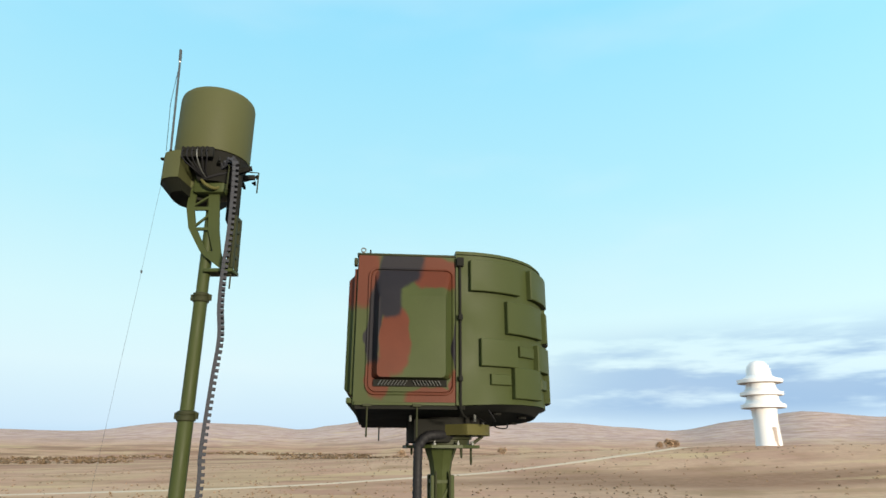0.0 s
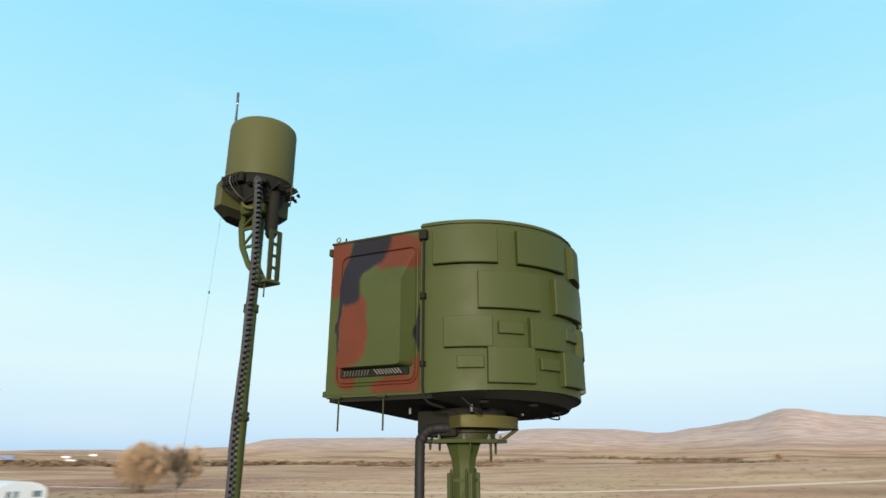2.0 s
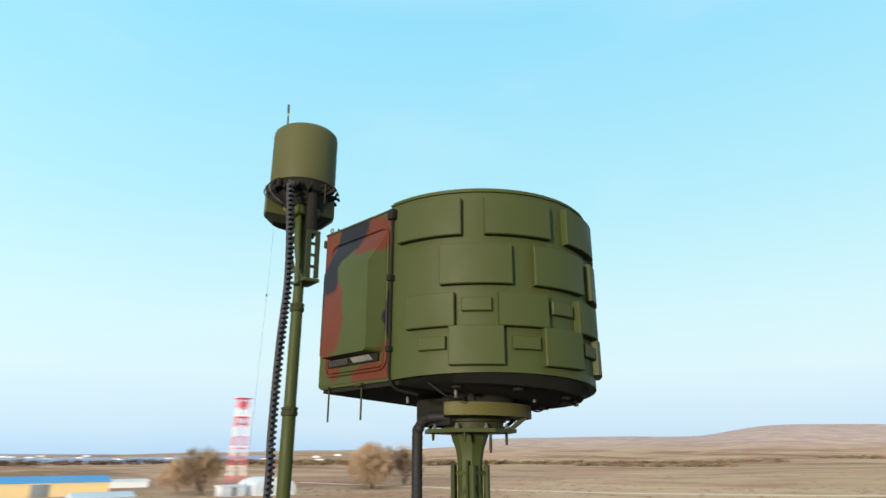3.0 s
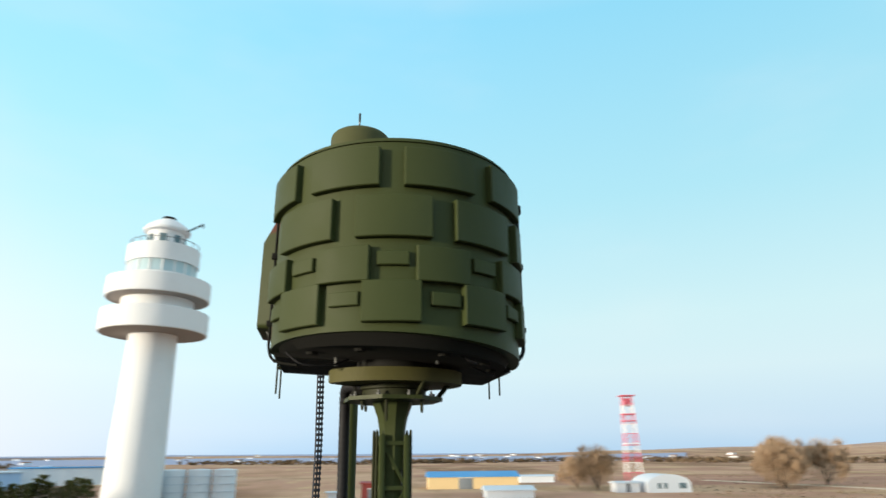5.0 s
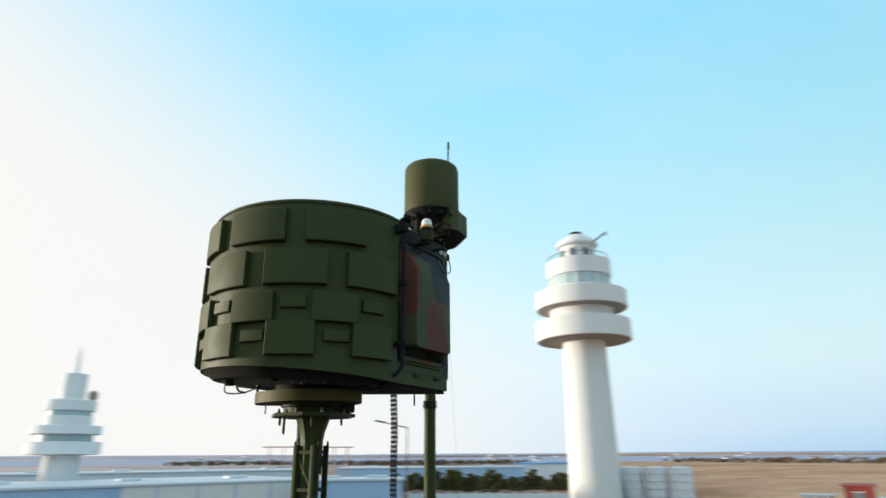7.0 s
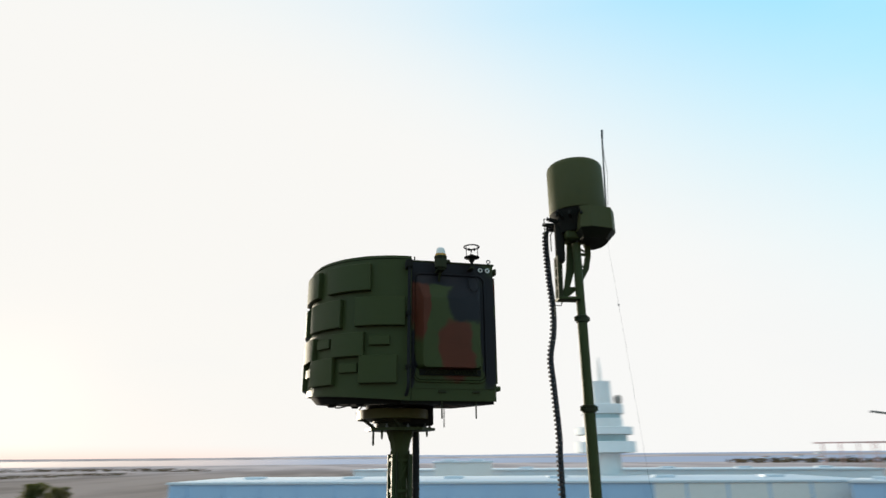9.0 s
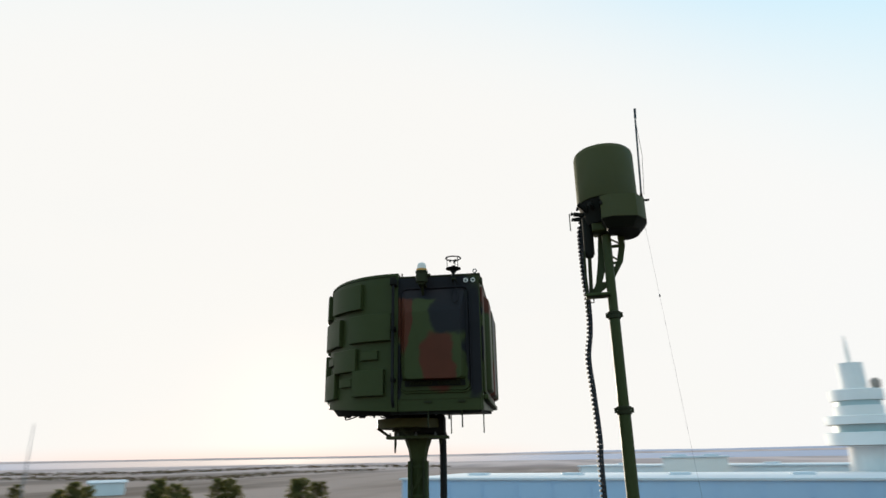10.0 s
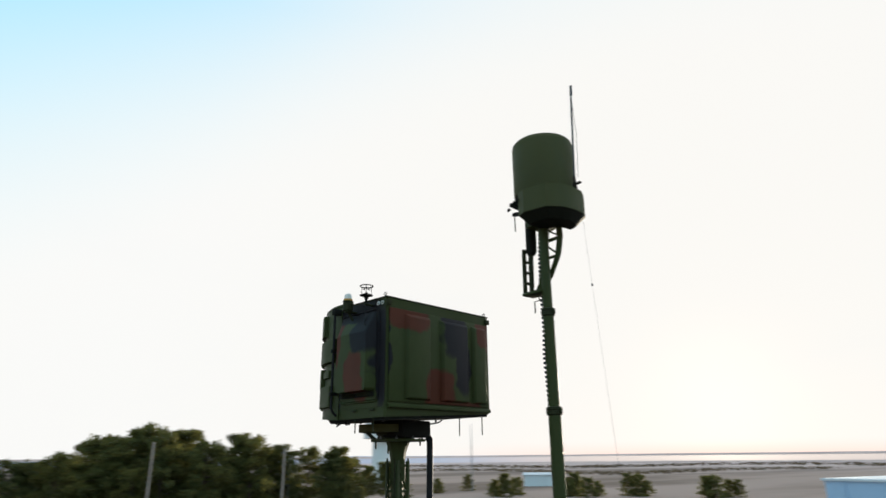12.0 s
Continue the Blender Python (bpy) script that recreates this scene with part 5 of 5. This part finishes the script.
# ---- trees ----
def limbs(bm, rng, start, way, length, r, depth, tips):
    """A tapering branch that forks; gathers the ends of the fine ones."""
    pts, p, d = [start], start.copy(), way.normalized()
    for i in range(3):
        d = (d + Vector((rng.uniform(-1, 1), rng.uniform(-1, 1), rng.uniform(-0.3, 0.8))) * 0.16).normalized()
        p = p + d * length / 3
        pts.append(p.copy())
    tube(bm, pts, [r, r * 0.85, r * 0.7, r * 0.5], 5 if depth < 2 else 3)
    if depth == 0:
        tips.append((p.copy(), d.copy()))
        return
    for i in range(rng.randint(3, 4)):
        a = rng.uniform(0, 2 * math.pi)
        side = d.orthogonal().normalized()
        other = d.cross(side)
        w = (d * rng.uniform(0.5, 1.0) + (side * math.cos(a) + other * math.sin(a)) * rng.uniform(0.5, 1.0)).normalized()
        limbs(bm, rng, pts[rng.choice((2, 3, 3))], w, length * rng.uniform(0.55, 0.8), r * 0.55, depth - 1, tips)


def bare_tree(seed, height, label):
    rng = random.Random(seed)
    th = thing("bare_tree", pose(0, 0, 0), label, "tree", "bare trees on the steppe")
    bm, tips = bmesh.new(), []
    for i in range(3):
        limbs(bm, rng, Vector((rng.uniform(-0.4, 0.4), rng.uniform(-0.4, 0.4), 0)), Vector((rng.uniform(-0.5, 0.5), rng.uniform(-0.5, 0.5), 1)), height * 0.36, height * 0.016, 3, tips)
    part("trunk", bm, BARK, th)
    bm = bmesh.new()
    for p, d in tips:
        for k in range(30):
            w = (d + Vector((rng.uniform(-1, 1), rng.uniform(-1, 1), rng.uniform(-0.6, 1)))).normalized()
            ln = height * rng.uniform(0.06, 0.15)
            side = w.orthogonal().normalized() * 0.045
            q = p + Vector((rng.uniform(-1, 1), rng.uniform(-1, 1), rng.uniform(-1, 1))) * height * 0.03
            a, b, c = bm.verts.new(q - side), bm.verts.new(q + side), bm.verts.new(q + w * ln)
            bm.faces.new((a, b, c))
            e = bm.verts.new(q + w.cross(side).normalized() * 0.04)
            bm.faces.new((a, e, c))
    for k in range(5200):
        d = Vector((rng.gauss(0, 1), rng.gauss(0, 1), rng.gauss(0, 1))).normalized() * rng.random() ** 0.45
        q = Vector((d.x * height * 0.46, d.y * height * 0.46, height * (0.50 + 0.44 * d.z)))
        if noise.noise(q * (4.0 / height) + Vector((seed, 0, 0))) < -0.22:
            continue
        w = (d + Vector((rng.uniform(-1, 1), rng.uniform(-1, 1), rng.uniform(-0.2, 1.2)))).normalized()
        side = w.orthogonal().normalized() * 0.022
        a, b, c = bm.verts.new(q - side), bm.verts.new(q + side), bm.verts.new(q + w * height * rng.uniform(0.06, 0.13))
        bm.faces.new((a, b, c))
    tagged(part("crown", bm, TWIG, th), "haze of dry brown twigs", kind="stuff")
    return th


def pine(seed, height, label, spread=0.30):
    rng = random.Random(seed)
    th = thing("pine_tree", pose(0, 0, 0), label, "tree", "pines along the road")
    bm = bmesh.new()
    lean = Vector((rng.uniform(-0.4, 0.4), rng.uniform(-0.4, 0.4), 0))
    tube(bm, [(0, 0, 0), lean * 0.4 + Vector((0, 0, height * 0.5)), lean + Vector((0, 0, height * 0.96))], [height * 0.018, height * 0.012, 0.04], 7)
    clumps = []
    for i in range(70):
        h = height * (0.16 + 0.82 * (i / 70) ** 0.9)
        k = (h / height)
        reach = height * spread * (1.15 - k) ** 0.6 * min(1.0, (k + 0.25) * 2.0) * rng.uniform(0.55, 1.15)
        a = rng.uniform(0, 2 * math.pi)
        base = lean * k + Vector((0, 0, h))
        end = base + Vector((math.cos(a) * reach, math.sin(a) * reach, reach * rng.uniform(-0.05, 0.35)))
        tube(bm, [base, base.lerp(end, 0.6) + Vector((0, 0, -0.1)), end], [0.05, 0.035, 0.015], 4)
        for s in (0.45, 0.7, 0.88, 1.02):
            clumps.append((base.lerp(end, s), height * rng.uniform(0.030, 0.062)))
    part("trunk", bm, BARK, th)
    bm = bmesh.new()
    for c, r in clumps:
        for k in range(30):
            d = Vector((rng.gauss(0, 1), rng.gauss(0, 1), rng.gauss(0, 0.7)))
            d = d.normalized() * r * rng.uniform(0.35, 1.25)
            q = c + d
            w = (d.normalized() + Vector((rng.uniform(-1, 1), rng.uniform(-1, 1), rng.uniform(-0.2, 1)))).normalized()
            side = w.orthogonal().normalized() * r * 0.27
            ln = r * rng.uniform(0.4, 0.8)
            a, b, e = bm.verts.new(q - side), bm.verts.new(q + side), bm.verts.new(q + w * ln)
            bm.faces.new((a, b, e))
    tagged(part("crown", bm, NEEDLES, th), "uneven dark green needle clumps", kind="stuff")
    return th


def plant(kinds, spots):
    """Set trees out on the land: (x, y, scale, turn); the first of each kind is moved, later ones are copies."""
    used = set()
    for i, (x, y, s, a) in enumerate(spots):
        k = kinds[i % len(kinds)]
        m = Matrix.LocRotScale((x, y, land(x, y) - (0.05 if s > 0.6 else 2.6 * s)), Euler((0, 0, radians(a))), (s, s, s))
        if k not in used:
            used.add(k)
            k.matrix_world = m
        else:
            c = copy_thing(k, pose(0, 0, 0))
            c.matrix_world = m


pines = [pine(3, 11.5, "tall dark green pine by the road", 0.40), pine(4, 10.5, "broad dark green pine with an uneven crown", 0.46), pine(5, 9.5, "smaller ragged dark green pine tree", 0.44)]
spots = []
rng = random.Random(11)
for deg, dist, s in ((262.3, 118, 0.86), (261.4, 104, 1.0), (260.3, 102, 1.08), (259.0, 104, 1.02), (257.6, 106, 1.16), (256.3, 100, 1.12), (254.6, 104, 1.02), (253.4, 98, 0.92), (251.6, 110, 0.86), (250.2, 104, 0.98), (248.9, 102, 1.0), (247.3, 106, 0.93), (245.6, 108, 0.84),
                     (243.9, 112, 0.86), (242.2, 104, 0.90), (240.8, 106, 0.80), (239.6, 112, 0.70), (238.0, 118, 0.62), (236.4, 116, 0.58), (234.8, 126, 0.50), (232.0, 140, 0.42), (229.0, 150, 0.42), (264.5, 112, 0.8),
                     (226.5, 128, 0.46), (225.4, 126, 0.50), (224.4, 130, 0.44), (219.8, 125, 0.52), (218.9, 128, 0.5), (218.1, 124, 0.46), (217.0, 127, 0.40), (214.6, 130, 0.48), (213.6, 128, 0.52), (212.9, 131, 0.42), (207.6, 126, 0.44), (206.6, 125, 0.50), (205.7, 128, 0.46), (204.8, 130, 0.36)):
    p = heading(deg, dist)
    s *= 1.06 if deg > 230 else 1.0
    spots.append((p.x + rng.uniform(-1, 1), p.y + rng.uniform(-1, 1), s, rng.uniform(0, 360)))
for k in range(30):
    deg = 268.0 - 1.0 * k
    p = heading(deg, rng.uniform(94, 114))
    spots.append((p.x, p.y, (0.40 + 0.30 * ease(deg, 238, 258)) * rng.uniform(0.8, 1.15), rng.uniform(0, 360)))
for k in range(26):
    p = heading(131.0 - 0.62 * k, rng.uniform(146, 160))
    spots.append((p.x, p.y, rng.uniform(0.34, 0.56), rng.uniform(0, 360)))
plant(pines, spots)
bares = [bare_tree(21, 9.0, "round bare brown tree on the dry steppe"), bare_tree(22, 8.0, "bare bushy tree with dry twigs")]
plant(bares, [(-142, 44.5, 1.15, 0), (-142, 88, 1.5, 40), (-146, 91, 1.3, 140), (-157, 48.7, 1.0, 90), (-150, 104, 1.3, 150), (-159, 97, 1.45, 210), (-152, 42.5, 0.9, 30), (-48, 520, 0.9, 0), (30, 480, 0.8, 60)])
bush = bare_tree(23, 3.4, "low dark bush beside the track")
plant([bush], [(80, 246, 1.1, 0), (83, 248, 1.0, 50), (77, 247, 0.8, 99)])


# ---- hedges, far farms and town ----
def far_specks():
    rng = random.Random(5)
    for i in range(46):
        deg = rng.choice((rng.uniform(60, 110), rng.uniform(60, 110), rng.uniform(60, 110), rng.uniform(112, 150)))
        dist = rng.uniform(800, 1700)
        p = heading(deg, dist)
        p.z = land(p.x, p.y)
        s = dist / 500
        yield p, deg, s, rng


farm = shed("farm_house", (0, 0, -50), 0, (7, 10, 3.0), WALL_WHITE, HOUSE_ROOF, "far white farmhouse among the fields", 1.4, [(-2, 1, 1.2, 1.2), (2, 1, 1.2, 1.2)], "house", "far farmhouses")
placed = False
for p, deg, s, rng in far_specks():
    m = Matrix.Translation(p) @ pose(0, 0, 0, 0, 0, deg + rng.uniform(-40, 40) + 90)
    if not placed:
        farm.matrix_world, placed = m, True
    else:
        copy_thing(farm, m)


def hedge_rows():
    """Far lines of dark scrub between the fields."""
    rng = random.Random(8)
    bm = bmesh.new()
    for deg0, deg1, dist, tall in ((8, 22, 820, 4), (24, 48, 700, 4), (46, 70, 640, 5), (60, 92, 760, 5), (84, 108, 720, 5), (4, 16, 560, 3), (28, 40, 520, 3), (338, 352, 620, 3), (120, 150, 700, 5), (330, 345, 760, 4),
                                   (194, 252, 480, 2.2), (200, 246, 330, 1.6)):
        n = int(abs(deg1 - deg0) * 9)
        for i in range(n):
            if rng.random() < 0.25:
                continue
            d = deg0 + (deg1 - deg0) * i / n
            p = heading(d, dist + 50 * math.sin(d * 0.21 + dist))
            z = land(p.x, p.y)
            for k in range(5):
                c = Vector((p.x + rng.uniform(-6, 6), p.y + rng.uniform(-6, 6), z + rng.uniform(0, tall * 0.6)))
                r = tall * rng.uniform(0.3, 0.7)
                vs = [bm.verts.new(c + Vector((rng.uniform(-1, 1), rng.uniform(-1, 1), rng.uniform(-0.5, 1))) * r) for _ in range(4)]
                for f in ((0, 1, 2), (0, 2, 3), (0, 3, 1), (1, 3, 2)):
                    bm.faces.new([vs[j] for j in f])
    tagged(part("hedge_rows", bm, HEDGE), "far dark hedges and scrub between fields", "hedge", kind="stuff")


hedge_rows()


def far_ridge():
    """A plain and low wooded ridge on the horizon, with haze painted on."""
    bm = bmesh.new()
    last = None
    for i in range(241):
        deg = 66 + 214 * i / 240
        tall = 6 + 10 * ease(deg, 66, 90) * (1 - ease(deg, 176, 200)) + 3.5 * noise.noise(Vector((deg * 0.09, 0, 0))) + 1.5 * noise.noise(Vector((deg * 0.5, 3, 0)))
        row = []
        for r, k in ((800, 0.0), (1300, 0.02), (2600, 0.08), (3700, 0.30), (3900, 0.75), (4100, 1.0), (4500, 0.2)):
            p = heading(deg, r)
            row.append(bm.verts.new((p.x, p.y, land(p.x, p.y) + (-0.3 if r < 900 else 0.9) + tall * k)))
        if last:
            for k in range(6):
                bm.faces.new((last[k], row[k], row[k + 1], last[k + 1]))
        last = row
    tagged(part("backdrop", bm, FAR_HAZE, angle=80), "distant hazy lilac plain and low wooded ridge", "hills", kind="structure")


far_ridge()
